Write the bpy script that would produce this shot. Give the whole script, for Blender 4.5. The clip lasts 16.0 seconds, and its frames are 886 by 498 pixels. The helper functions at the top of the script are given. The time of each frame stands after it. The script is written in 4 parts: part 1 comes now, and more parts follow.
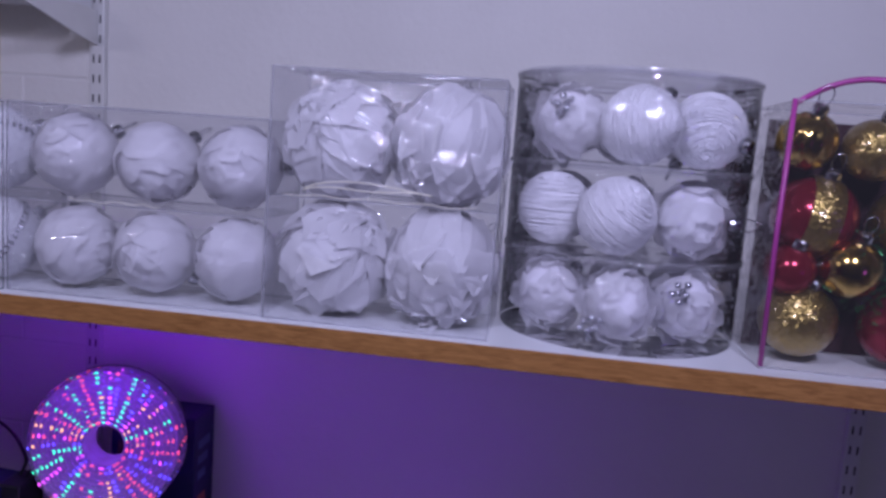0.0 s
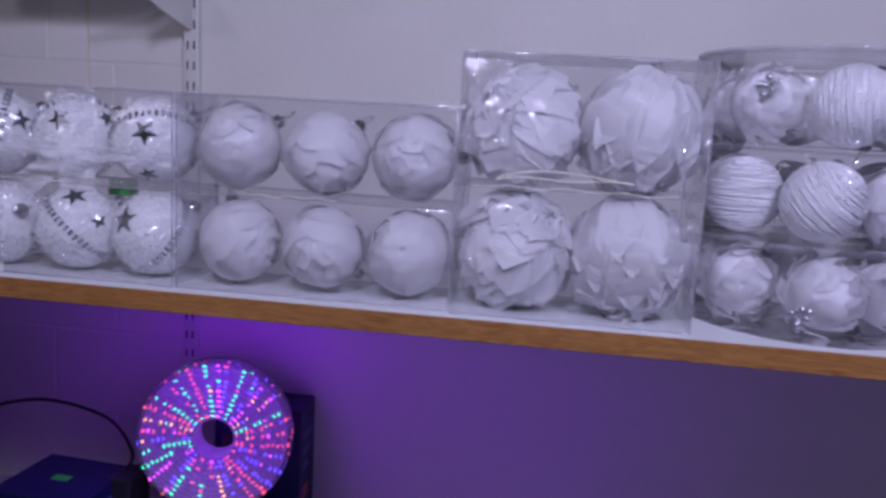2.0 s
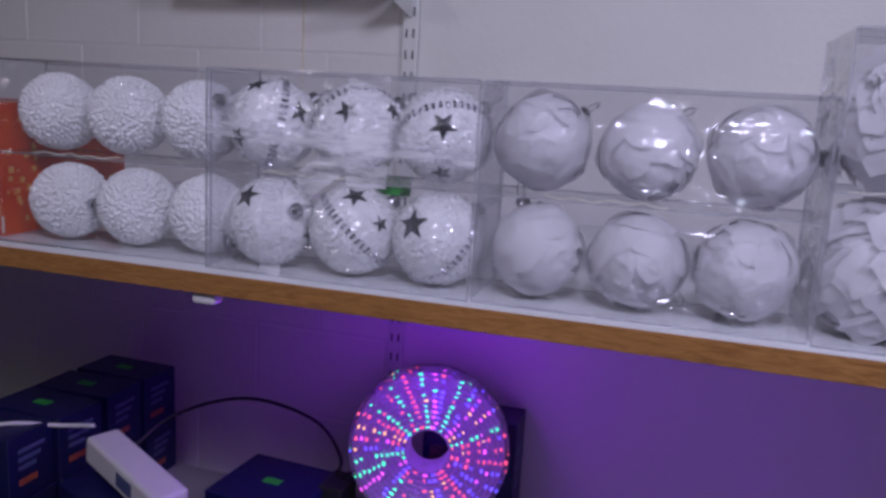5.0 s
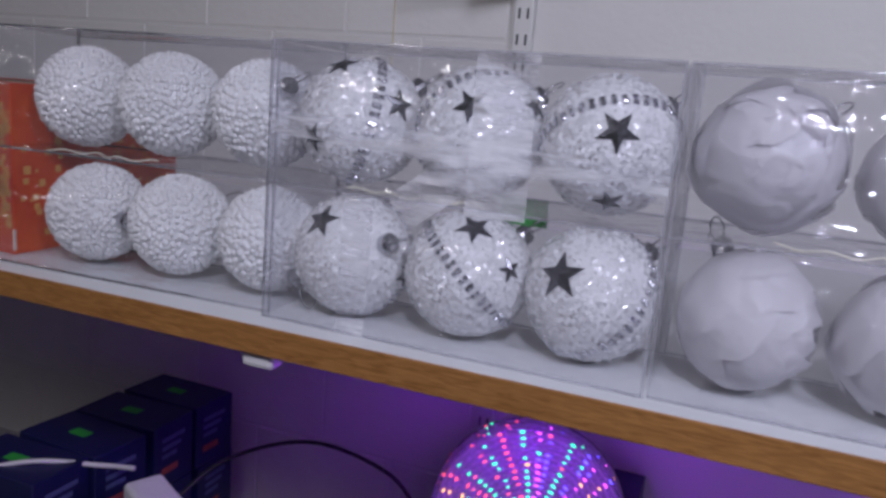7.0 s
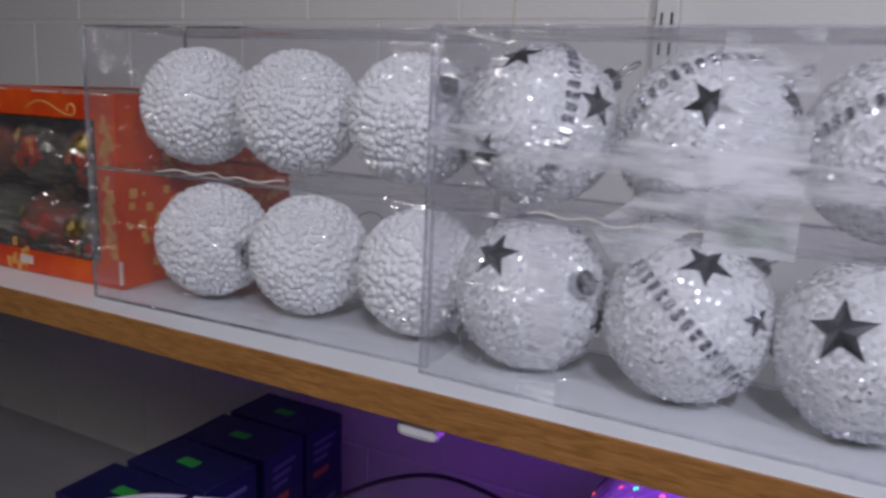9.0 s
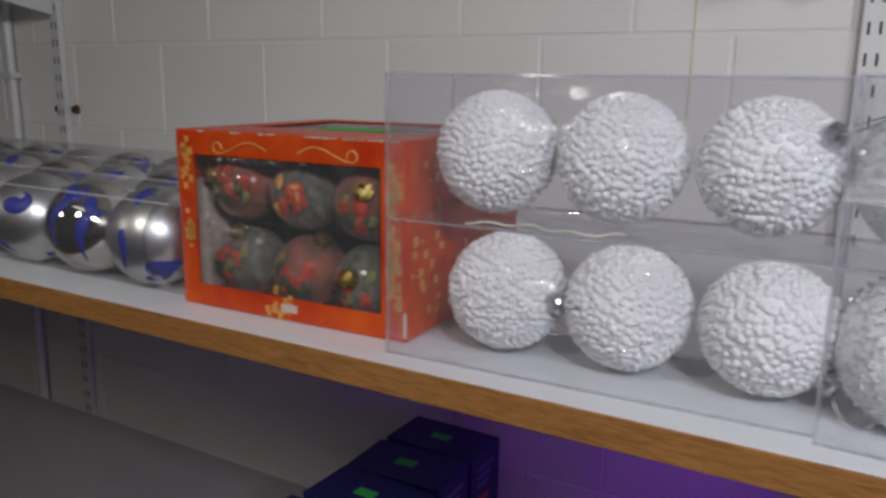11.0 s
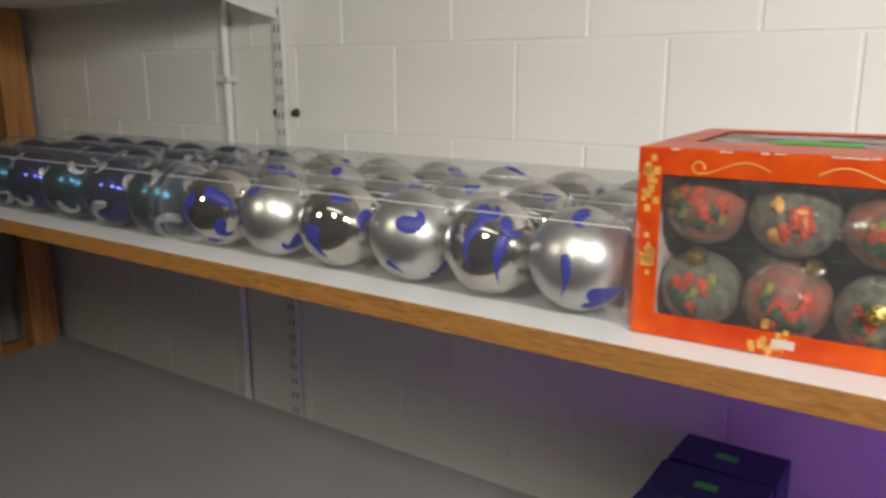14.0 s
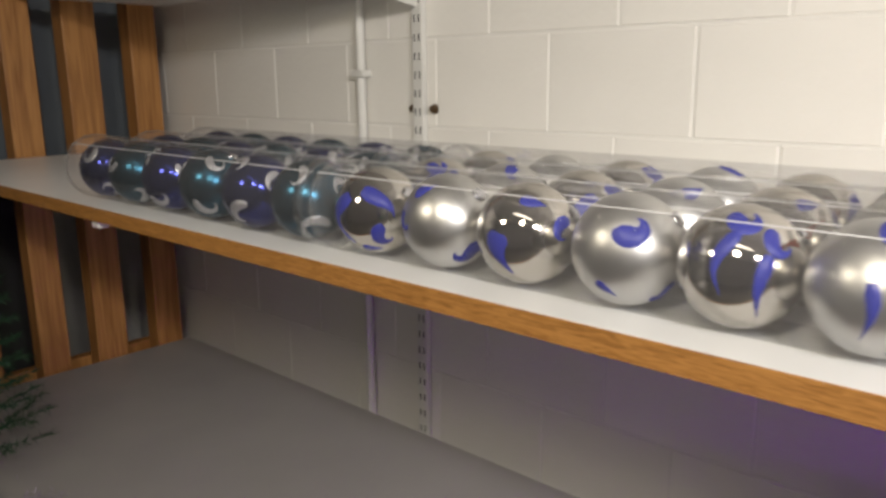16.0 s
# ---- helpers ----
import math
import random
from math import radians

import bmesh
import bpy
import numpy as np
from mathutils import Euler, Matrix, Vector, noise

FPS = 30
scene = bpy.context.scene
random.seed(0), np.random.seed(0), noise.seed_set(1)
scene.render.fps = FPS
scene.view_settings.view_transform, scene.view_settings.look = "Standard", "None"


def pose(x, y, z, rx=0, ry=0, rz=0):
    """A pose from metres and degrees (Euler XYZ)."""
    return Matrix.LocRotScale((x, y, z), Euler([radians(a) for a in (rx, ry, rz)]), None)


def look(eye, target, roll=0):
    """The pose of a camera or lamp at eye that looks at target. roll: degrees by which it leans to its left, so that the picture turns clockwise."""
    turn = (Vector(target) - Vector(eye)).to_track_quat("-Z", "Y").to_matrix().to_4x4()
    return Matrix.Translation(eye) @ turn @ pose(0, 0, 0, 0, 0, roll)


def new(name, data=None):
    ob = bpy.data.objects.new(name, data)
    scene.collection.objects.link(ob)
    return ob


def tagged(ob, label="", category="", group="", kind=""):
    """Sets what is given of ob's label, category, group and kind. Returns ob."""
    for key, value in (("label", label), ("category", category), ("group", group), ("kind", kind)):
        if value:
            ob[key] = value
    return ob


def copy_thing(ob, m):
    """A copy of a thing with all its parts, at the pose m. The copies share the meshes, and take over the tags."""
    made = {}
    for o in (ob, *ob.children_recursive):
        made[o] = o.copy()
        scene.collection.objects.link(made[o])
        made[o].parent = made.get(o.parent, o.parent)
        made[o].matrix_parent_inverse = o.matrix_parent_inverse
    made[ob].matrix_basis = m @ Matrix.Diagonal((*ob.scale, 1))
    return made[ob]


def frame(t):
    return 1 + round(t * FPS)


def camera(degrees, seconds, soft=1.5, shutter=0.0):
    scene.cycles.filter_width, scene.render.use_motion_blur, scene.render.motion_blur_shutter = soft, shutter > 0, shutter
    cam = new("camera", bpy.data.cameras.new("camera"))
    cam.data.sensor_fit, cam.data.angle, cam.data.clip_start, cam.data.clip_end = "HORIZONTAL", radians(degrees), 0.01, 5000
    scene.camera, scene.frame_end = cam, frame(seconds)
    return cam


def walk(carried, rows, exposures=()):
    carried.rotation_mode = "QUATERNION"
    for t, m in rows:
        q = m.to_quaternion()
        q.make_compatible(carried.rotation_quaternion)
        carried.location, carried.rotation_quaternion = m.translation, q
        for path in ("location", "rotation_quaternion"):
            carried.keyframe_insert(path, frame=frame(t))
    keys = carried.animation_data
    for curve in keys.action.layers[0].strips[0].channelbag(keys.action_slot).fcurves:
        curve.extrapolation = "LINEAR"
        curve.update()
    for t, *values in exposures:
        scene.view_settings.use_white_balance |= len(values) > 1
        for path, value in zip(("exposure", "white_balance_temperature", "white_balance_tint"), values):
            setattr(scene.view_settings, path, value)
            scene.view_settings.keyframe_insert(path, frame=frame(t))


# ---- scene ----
cam = camera(60.0, 16.0, soft=3.0, shutter=0.5)
PATH = [
    (0, (0.752, -1.214, 1.416), (0.497, 0.752, 1.148), 4.3),
    (0.5, (0.714, -1.213, 1.418), (0.472, 0.752, 1.139), 4.1),
    (1, (0.669, -1.214, 1.417), (0.438, 0.751, 1.126), 3.9),
    (1.5, (0.629, -1.211, 1.413), (0.389, 0.75, 1.103), 3.7),
    (2, (0.588, -1.21, 1.413), (0.324, 0.746, 1.09), 3.3),
    (2.5, (0.551, -1.209, 1.411), (0.25, 0.741, 1.088), 3.1),
    (3, (0.511, -1.207, 1.408), (0.166, 0.735, 1.081), 2.8),
    (3.5, (0.48, -1.204, 1.407), (0.093, 0.727, 1.06), 2.6),
    (4, (0.454, -1.196, 1.409), (0.012, 0.721, 1.048), 2.8),
    (6.3, (0.33, -1.041, 1.393), (-0.337, 0.811, 1.041), 4.6),
    (6.5, (0.32, -1.02, 1.396), (-0.365, 0.823, 1.032), 4.8),
    (7, (0.29, -0.97, 1.398), (-0.421, 0.861, 1.021), 4.8),
    (7.5, (0.262, -0.928, 1.398), (-0.481, 0.891, 1.026), 4.7),
    (8, (0.236, -0.895, 1.397), (-0.548, 0.905, 1.017), 4.4),
    (10.3, (0.097, -0.909, 1.414), (-0.878, 0.781, 0.975), 0.6),
    (10.5, (0.075, -0.922, 1.418), (-0.897, 0.771, 0.984), 0.7),
    (11, (0.02, -0.952, 1.422), (-0.941, 0.749, 0.994), 0.8),
    (11.5, (-0.034, -0.976, 1.428), (-0.985, 0.727, 0.986), 0.5),
    (12, (-0.086, -0.999, 1.431), (-1.039, 0.701, 0.982), 0.3),
    (12.5, (-0.133, -1.018, 1.434), (-1.095, 0.675, 0.977), 0.1),
    (13, (-0.178, -1.039, 1.433), (-1.177, 0.633, 0.976), 0.0),
    (13.5, (-0.218, -1.047, 1.434), (-1.275, 0.588, 0.977), -0.3),
    (14, (-0.248, -1.06, 1.436), (-1.363, 0.538, 0.983), -0.3),
    (14.5, (-0.27, -1.07, 1.437), (-1.435, 0.492, 0.988), -0.4),
    (15, (-0.287, -1.075, 1.435), (-1.51, 0.445, 0.993), -0.3),
    (15.5, (-0.319, -1.067, 1.429), (-1.579, 0.425, 0.995), -0.3),
    (16, (-0.388, -1.008, 1.415), (-1.708, 0.434, 0.975), -0.6),
]
walk(cam, [(t, look(eye, target, roll)) for t, eye, target, roll in PATH],
     exposures=[(0.0, -0.84, 5250, 37), (4.0, -0.86, 5500, 34), (6.3, -0.64, 5650, 22), (8.2, -0.56, 5900, 16), (10.4, -0.29, 6100, 12), (11.5, 0.02, 6300, 10), (12.5, 0.43, 6550, 8), (14.0, 1.00, 6900, 5), (16.0, 1.46, 7200, 7)])

scene.cycles.transparent_max_bounces = 32

# ---------------- world and lights ----------------
world = bpy.data.worlds.new("world")
scene.world = world
world.use_nodes = True
world.node_tree.nodes["Background"].inputs[0].default_value = (0.010, 0.010, 0.011, 1)
world.node_tree.nodes["Background"].inputs[1].default_value = 1.0


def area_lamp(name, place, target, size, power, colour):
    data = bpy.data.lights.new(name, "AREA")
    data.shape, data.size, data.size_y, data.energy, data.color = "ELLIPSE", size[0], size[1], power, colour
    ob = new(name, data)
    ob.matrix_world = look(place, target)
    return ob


# small added lamps, unseen, imitate a camera-carried light along the aisle, strongest at right
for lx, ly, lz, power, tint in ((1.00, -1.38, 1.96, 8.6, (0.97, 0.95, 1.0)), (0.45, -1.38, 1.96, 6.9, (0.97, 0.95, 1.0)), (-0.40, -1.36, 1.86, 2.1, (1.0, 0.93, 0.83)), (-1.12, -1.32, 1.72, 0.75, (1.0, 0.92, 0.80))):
    area_lamp("aisle_fill", (lx, ly, lz), (lx, -0.45, 1.3), (0.13, 0.13), power, tint)
# weak unseen fill added under the ceiling for general brightness
area_lamp("ceiling_fill", (-0.2, -1.7, 2.62), (-0.2, -0.7, 1.2), (1.6, 0.12), 0.8, (1.0, 0.95, 0.9))


def glow_lamp(name, place, power, colour, radius):
    data = bpy.data.lights.new(name, "POINT")
    data.energy, data.color, data.shadow_soft_size = power, colour, radius
    ob = new(name, data)
    ob.location = place
    return ob


glow_lamp("rope_light_glow", (0.12, -0.29, 1.06), 1.45, (0.40, 0.022, 1.0), 0.06)
glow_lamp("string_light_glow", (1.35, -1.05, 1.30), 0.55, (0.28, 0.07, 1.0), 0.05)
# extra violet lamp added half a metre right of the coil, no source there
glow_lamp("rope_light_glow", (0.62, -0.3, 0.90), 0.40, (0.38, 0.022, 1.0), 0.05)


# ---------------- materials ----------------
def mat(name, colour, rough=0.5, metal=0.0, bump=0.0, bscale=40.0, vary=0.0, vscale=8.0, emit=None, estr=0.0, spec=0.5, wear=None, coat=0.0, detail=4.0, rand=0.0):
    m = bpy.data.materials.new(name)
    m.use_nodes = True
    nt = m.node_tree
    b = nt.nodes["Principled BSDF"]
    b.inputs["Base Color"].default_value = (*colour, 1)
    b.inputs["Roughness"].default_value = rough
    b.inputs["Metallic"].default_value = metal
    b.inputs["Specular IOR Level"].default_value = spec
    b.inputs["Coat Weight"].default_value = coat
    tc = nt.nodes.new("ShaderNodeTexCoord")
    out = None
    if vary or rand:
        n = nt.nodes.new("ShaderNodeTexNoise")
        n.inputs["Scale"].default_value, n.inputs["Detail"].default_value = vscale, detail
        nt.links.new(tc.outputs["Object"], n.inputs["Vector"])
        r = nt.nodes.new("ShaderNodeValToRGB")
        r.color_ramp.elements[0].position, r.color_ramp.elements[1].position = 0.3, 0.7
        dark = wear or tuple(c * (1 - vary) for c in colour)
        r.color_ramp.elements[0].color = (*dark, 1)
        r.color_ramp.elements[1].color = (*colour, 1)
        nt.links.new(n.outputs["Fac"], r.inputs["Fac"])
        out = r.outputs["Color"]
        if rand:
            oi = nt.nodes.new("ShaderNodeObjectInfo")
            mr = nt.nodes.new("ShaderNodeMapRange")
            mr.inputs["To Min"].default_value, mr.inputs["To Max"].default_value = 1 - rand, 1.0
            nt.links.new(oi.outputs["Random"], mr.inputs["Value"])
            hv = nt.nodes.new("ShaderNodeHueSaturation")
            nt.links.new(out, hv.inputs["Color"])
            nt.links.new(mr.outputs["Result"], hv.inputs["Value"])
            out = hv.outputs["Color"]
        nt.links.new(out, b.inputs["Base Color"])
        mr2 = nt.nodes.new("ShaderNodeMapRange")
        mr2.inputs["To Min"].default_value, mr2.inputs["To Max"].default_value = min(1, rough * 1.2), rough * 0.85
        nt.links.new(n.outputs["Fac"], mr2.inputs["Value"])
        nt.links.new(mr2.outputs["Result"], b.inputs["Roughness"])
    if bump:
        n2 = nt.nodes.new("ShaderNodeTexNoise")
        n2.inputs["Scale"].default_value, n2.inputs["Detail"].default_value = bscale, 5
        nt.links.new(tc.outputs["Object"], n2.inputs["Vector"])
        bp = nt.nodes.new("ShaderNodeBump")
        bp.inputs["Strength"].default_value, bp.inputs["Distance"].default_value = bump, 0.004
        nt.links.new(n2.outputs["Fac"], bp.inputs["Height"])
        nt.links.new(bp.outputs["Normal"], b.inputs["Normal"])
    if emit:
        b.inputs["Emission Color"].default_value = (*emit, 1)
        b.inputs["Emission Strength"].default_value = estr
    return m


def glitter(name, colour, rough=0.35, scale=900.0, metal=0.0, strength=0.6, dark=None):
    """A surface of many small flakes, each turned its own way."""
    m = mat(name, colour, rough, metal, vary=0.12, vscale=30)
    nt = m.node_tree
    b = nt.nodes["Principled BSDF"]
    tc = nt.nodes["Texture Coordinate"]
    v = nt.nodes.new("ShaderNodeTexVoronoi")
    v.inputs["Scale"].default_value = scale
    nt.links.new(tc.outputs["Object"], v.inputs["Vector"])
    sub, mul, add, nor = (nt.nodes.new("ShaderNodeVectorMath") for _ in range(4))
    sub.operation, mul.operation, add.operation, nor.operation = "SUBTRACT", "SCALE", "ADD", "NORMALIZE"
    sub.inputs[1].default_value = (0.5, 0.5, 0.5)
    mul.inputs["Scale"].default_value = strength
    geo = nt.nodes.new("ShaderNodeNewGeometry")
    nt.links.new(v.outputs["Color"], sub.inputs[0])
    nt.links.new(sub.outputs[0], mul.inputs[0])
    nt.links.new(mul.outputs[0], add.inputs[0])
    nt.links.new(geo.outputs["Normal"], add.inputs[1])
    nt.links.new(add.outputs[0], nor.inputs[0])
    b.inputs["Coat Weight"].default_value = 0.8
    b.inputs["Coat Roughness"].default_value = 0.10
    nt.links.new(nor.outputs[0], b.inputs["Coat Normal"])
    if metal or strength > 0.8:
        nt.links.new(nor.outputs[0], b.inputs["Normal"])
    return m


def clear_film(name, tint=(0.90, 0.90, 0.92), haze=0.045, gloss=0.04, ior=1.55, share=1.0):
    """Thin clear plastic sheet: it lets light through, with a shine and a slight haze."""
    m = bpy.data.materials.new(name)
    m.use_nodes = True
    nt = m.node_tree
    nt.nodes.remove(nt.nodes["Principled BSDF"])
    o = nt.nodes["Material Output"]
    tr, gl, df = nt.nodes.new("ShaderNodeBsdfTransparent"), nt.nodes.new("ShaderNodeBsdfGlossy"), nt.nodes.new("ShaderNodeBsdfDiffuse")
    tr.inputs["Color"].default_value = (*tint, 1)
    gl.inputs["Roughness"].default_value = gloss
    df.inputs["Color"].default_value = (0.8, 0.8, 0.82, 1)
    fr = nt.nodes.new("ShaderNodeFresnel")
    fr.inputs["IOR"].default_value = ior
    tc, n = nt.nodes.new("ShaderNodeTexCoord"), nt.nodes.new("ShaderNodeTexNoise")
    n.inputs["Scale"].default_value, n.inputs["Detail"].default_value = 22, 4
    mp = nt.nodes.new("ShaderNodeMapping")
    mp.inputs["Scale"].default_value = (0.40, 0.6, 1.8)
    nt.links.new(tc.outputs["Object"], mp.inputs["Vector"])
    nt.links.new(mp.outputs["Vector"], n.inputs["Vector"])
    bp = nt.nodes.new("ShaderNodeBump")
    bp.inputs["Strength"].default_value, bp.inputs["Distance"].default_value = 0.9, 0.014
    nt.links.new(n.outputs["Fac"], bp.inputs["Height"])
    nt.links.new(bp.outputs["Normal"], gl.inputs["Normal"])
    a, c = nt.nodes.new("ShaderNodeMixShader"), nt.nodes.new("ShaderNodeMixShader")
    a.inputs[0].default_value = haze
    nt.links.new(tr.outputs[0], a.inputs[1])
    nt.links.new(df.outputs[0], a.inputs[2])
    sh = nt.nodes.new("ShaderNodeMath")
    sh.operation = "MULTIPLY"
    sh.inputs[1].default_value = share
    nt.links.new(fr.outputs[0], sh.inputs[0])
    nt.links.new(sh.outputs[0], c.inputs[0])
    nt.links.new(a.outputs[0], c.inputs[1])
    nt.links.new(gl.outputs[0], c.inputs[2])
    nt.links.new(c.outputs[0], o.inputs["Surface"])
    return m


def wood(name, light, dark, scale=(3, 60, 60), rough=0.45, bump=0.2):
    m = mat(name, light, rough)
    nt = m.node_tree
    b = nt.nodes["Principled BSDF"]
    tc = nt.nodes["Texture Coordinate"]
    mp = nt.nodes.new("ShaderNodeMapping")
    mp.inputs["Scale"].default_value = scale
    nt.links.new(tc.outputs["Object"], mp.inputs["Vector"])
    n = nt.nodes.new("ShaderNodeTexNoise")
    n.inputs["Scale"].default_value, n.inputs["Detail"].default_value, n.inputs["Distortion"].default_value = 2.0, 6, 1.2
    nt.links.new(mp.outputs["Vector"], n.inputs["Vector"])
    r = nt.nodes.new("ShaderNodeValToRGB")
    r.color_ramp.elements[0].position, r.color_ramp.elements[1].position = 0.32, 0.62
    r.color_ramp.elements[0].color, r.color_ramp.elements[1].color = (*dark, 1), (*light, 1)
    nt.links.new(n.outputs["Fac"], r.inputs["Fac"])
    nt.links.new(r.outputs["Color"], b.inputs["Base Color"])
    bp = nt.nodes.new("ShaderNodeBump")
    bp.inputs["Strength"].default_value, bp.inputs["Distance"].default_value = bump, 0.002
    nt.links.new(n.outputs["Fac"], bp.inputs["Height"])
    nt.links.new(bp.outputs["Normal"], b.inputs["Normal"])
    return m


WALL = mat("white_paint", (0.80, 0.785, 0.75), 0.6, bump=0.25, bscale=70, vary=0.06, vscale=5, rand=0.04)
MORTAR = mat("painted_mortar", (0.78, 0.77, 0.74), 0.7, bump=0.3, bscale=90, vary=0.08)
MELAMINE = mat("white_melamine", (0.78, 0.79, 0.80), 0.32, vary=0.06, vscale=6)
TABLE = mat("grey_laminate", (0.36, 0.35, 0.34), 0.5, bump=0.05, bscale=120, vary=0.10, vscale=4)
OAK = wood("oak_edging", (0.40, 0.19, 0.055), (0.23, 0.10, 0.026), (24, 120, 200), 0.4)
PINE = wood("pine_timber", (0.46, 0.22, 0.07), (0.27, 0.11, 0.03), (30, 30, 2), 0.5)
STEEL = mat("white_steel", (0.74, 0.74, 0.72), 0.4, 0.1, vary=0.08, vscale=20)
SLOT = mat("dark_slot", (0.03, 0.03, 0.03), 0.8)
BOLT = mat("rusty_bolt", (0.14, 0.09, 0.05), 0.5, 0.7, vary=0.4, vscale=300)
GREYSTEEL = mat("grey_blue_steel", (0.16, 0.19, 0.22), 0.45, 0.3, vary=0.2, vscale=6)
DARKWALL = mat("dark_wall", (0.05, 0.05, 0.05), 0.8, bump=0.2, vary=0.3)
FLOORM = mat("grey_floor", (0.15, 0.135, 0.115), 0.6, bump=0.1, vary=0.2, vscale=3)
CEIL = mat("ceiling_paint", (0.45, 0.44, 0.42), 0.8, bump=0.1, vary=0.06)
ROOM = mat("room_paint", (0.20, 0.19, 0.18), 0.8, bump=0.1, vary=0.10, vscale=2)
FILM = clear_film("clear_film")
FILMEDGE = clear_film("clear_film_edge", (0.88, 0.88, 0.91), 0.12, 0.08)
TUBE = clear_film("clear_tube", (0.98, 0.98, 0.98), 0.05, 0.08, 1.35, 0.35)
BAGFILM = clear_film("clear_bag_film", (0.98, 0.97, 0.96), 0.025, 0.05, 1.4, 0.4)
# pale gloss for rods that stand in for reflections on the film
GLINT = mat("clear_glint", (0.85, 0.82, 0.66), 0.12, spec=0.8, coat=1.0, vary=0.05, vscale=60)
SEAM = clear_film("clear_seam", (0.97, 0.97, 0.97), 0.45, 0.15, 1.3, 0.3)
SNOW = glitter("white_crumb", (0.86, 0.86, 0.86), 0.45, 600, strength=0.7)
FROST = glitter("white_glitter", (0.84, 0.84, 0.85), 0.25, 600, strength=0.95)
CLOTH = mat("white_cloth", (0.80, 0.78, 0.82), 0.5, bump=0.35, bscale=260, vary=0.06, vscale=60)
PETAL = mat("white_petal", (0.93, 0.92, 0.94), 0.36, bump=0.4, bscale=160, vary=0.05, vscale=50)


def sheer(m, see, pass_on):
    """Thin cloth: some light goes straight through, some glows through."""
    nt = m.node_tree
    o, b = nt.nodes["Material Output"], nt.nodes["Principled BSDF"]
    tl, tr = nt.nodes.new("ShaderNodeBsdfTranslucent"), nt.nodes.new("ShaderNodeBsdfTransparent")
    tl.inputs["Color"].default_value = (0.85, 0.84, 0.86, 1)
    x, y = nt.nodes.new("ShaderNodeMixShader"), nt.nodes.new("ShaderNodeMixShader")
    x.inputs[0].default_value, y.inputs[0].default_value = pass_on, see
    nt.links.new(b.outputs[0], x.inputs[1])
    nt.links.new(tl.outputs[0], x.inputs[2])
    nt.links.new(x.outputs[0], y.inputs[1])
    nt.links.new(tr.outputs[0], y.inputs[2])
    nt.links.new(y.outputs[0], o.inputs["Surface"])


sheer(PETAL, 0.22, 0.40)
YARN = mat("white_yarn", (0.80, 0.79, 0.82), 0.85, bump=0.5, bscale=400, vary=0.06, vscale=90)
SILVERFOIL = mat("silver_foil", (0.55, 0.55, 0.58), 0.18, 1.0, vary=0.15, vscale=200)
RHINE = mat("rhinestone", (0.74, 0.74, 0.79), 0.26, 1.0, vary=0.2, vscale=300)
FLAKE = mat("glitter_flake", (0.92, 0.92, 0.95), 0.16, 0.25, coat=1.0)
DARKSTAR = mat("dark_silver_star", (0.22, 0.22, 0.24), 0.2, 1.0, vary=0.2, vscale=80)
WIRE = mat("silver_wire", (0.6, 0.6, 0.62), 0.2, 1.0)
MATTSILVER = mat("satin_silver", (0.62, 0.62, 0.61), 0.36, 1.0, vary=0.05, vscale=30)
MIRROR = mat("shiny_silver", (0.58, 0.55, 0.51), 0.06, 1.0, vary=0.04, vscale=10)
BLUEGLIT = glitter("blue_glitter", (0.008, 0.016, 0.26), 0.4, 900, 0.0)
SILVGLIT = glitter("silver_glitter", (0.42, 0.42, 0.45), 0.3, 900, 0.6)
NAVY = mat("navy_shiny", (0.012, 0.018, 0.13), 0.12, 0.85, vary=0.2, vscale=20)
BLUEGLIT.node_tree.nodes["Principled BSDF"].inputs["Coat Weight"].default_value = 0.06
BLUEGLIT.node_tree.nodes["Principled BSDF"].inputs["Specular IOR Level"].default_value = 0.25
TEAL = mat("teal_satin", (0.008, 0.055, 0.095), 0.25, 0.85, vary=0.2, vscale=20)


# ---------------- builders ----------------
def part(name, bm, material, parent=None, label="", smooth=False, place=None):
    me = bpy.data.meshes.new(name)
    bm.to_mesh(me)
    bm.free()
    if smooth:
        me.polygons.foreach_set("use_smooth", [True] * len(me.polygons))
    me.materials.append(material)
    ob = new(name, me)
    if material.name.startswith("clear"):
        ob.visible_shadow = False
    if parent:
        ob.parent = parent
    if place:
        ob.matrix_basis = place
    if label:
        ob["label"] = label
    return ob


def shared(name, mesh, parent, m):
    ob = new(name, mesh)
    ob.parent = parent
    ob.matrix_basis = m
    return ob


def slab(bm, x0, x1, y0, y1, z0, z1, bevel=0.0, seg=2):
    """Adds a box with softened edges to a bmesh."""
    r = bmesh.ops.create_cube(bm, size=1.0)
    vs = r["verts"]
    for v in vs:
        v.co = Vector(((x0 + x1) / 2 + v.co.x * (x1 - x0), (y0 + y1) / 2 + v.co.y * (y1 - y0), (z0 + z1) / 2 + v.co.z * (z1 - z0)))
    if bevel:
        es = list({e for v in vs for e in v.link_edges})
        bmesh.ops.bevel(bm, geom=es, offset=bevel, segments=seg, affect="EDGES", profile=0.5)
    return bm


def box(x0, x1, y0, y1, z0, z1, bevel=0.0, seg=2):
    return slab(bmesh.new(), x0, x1, y0, y1, z0, z1, bevel, seg)


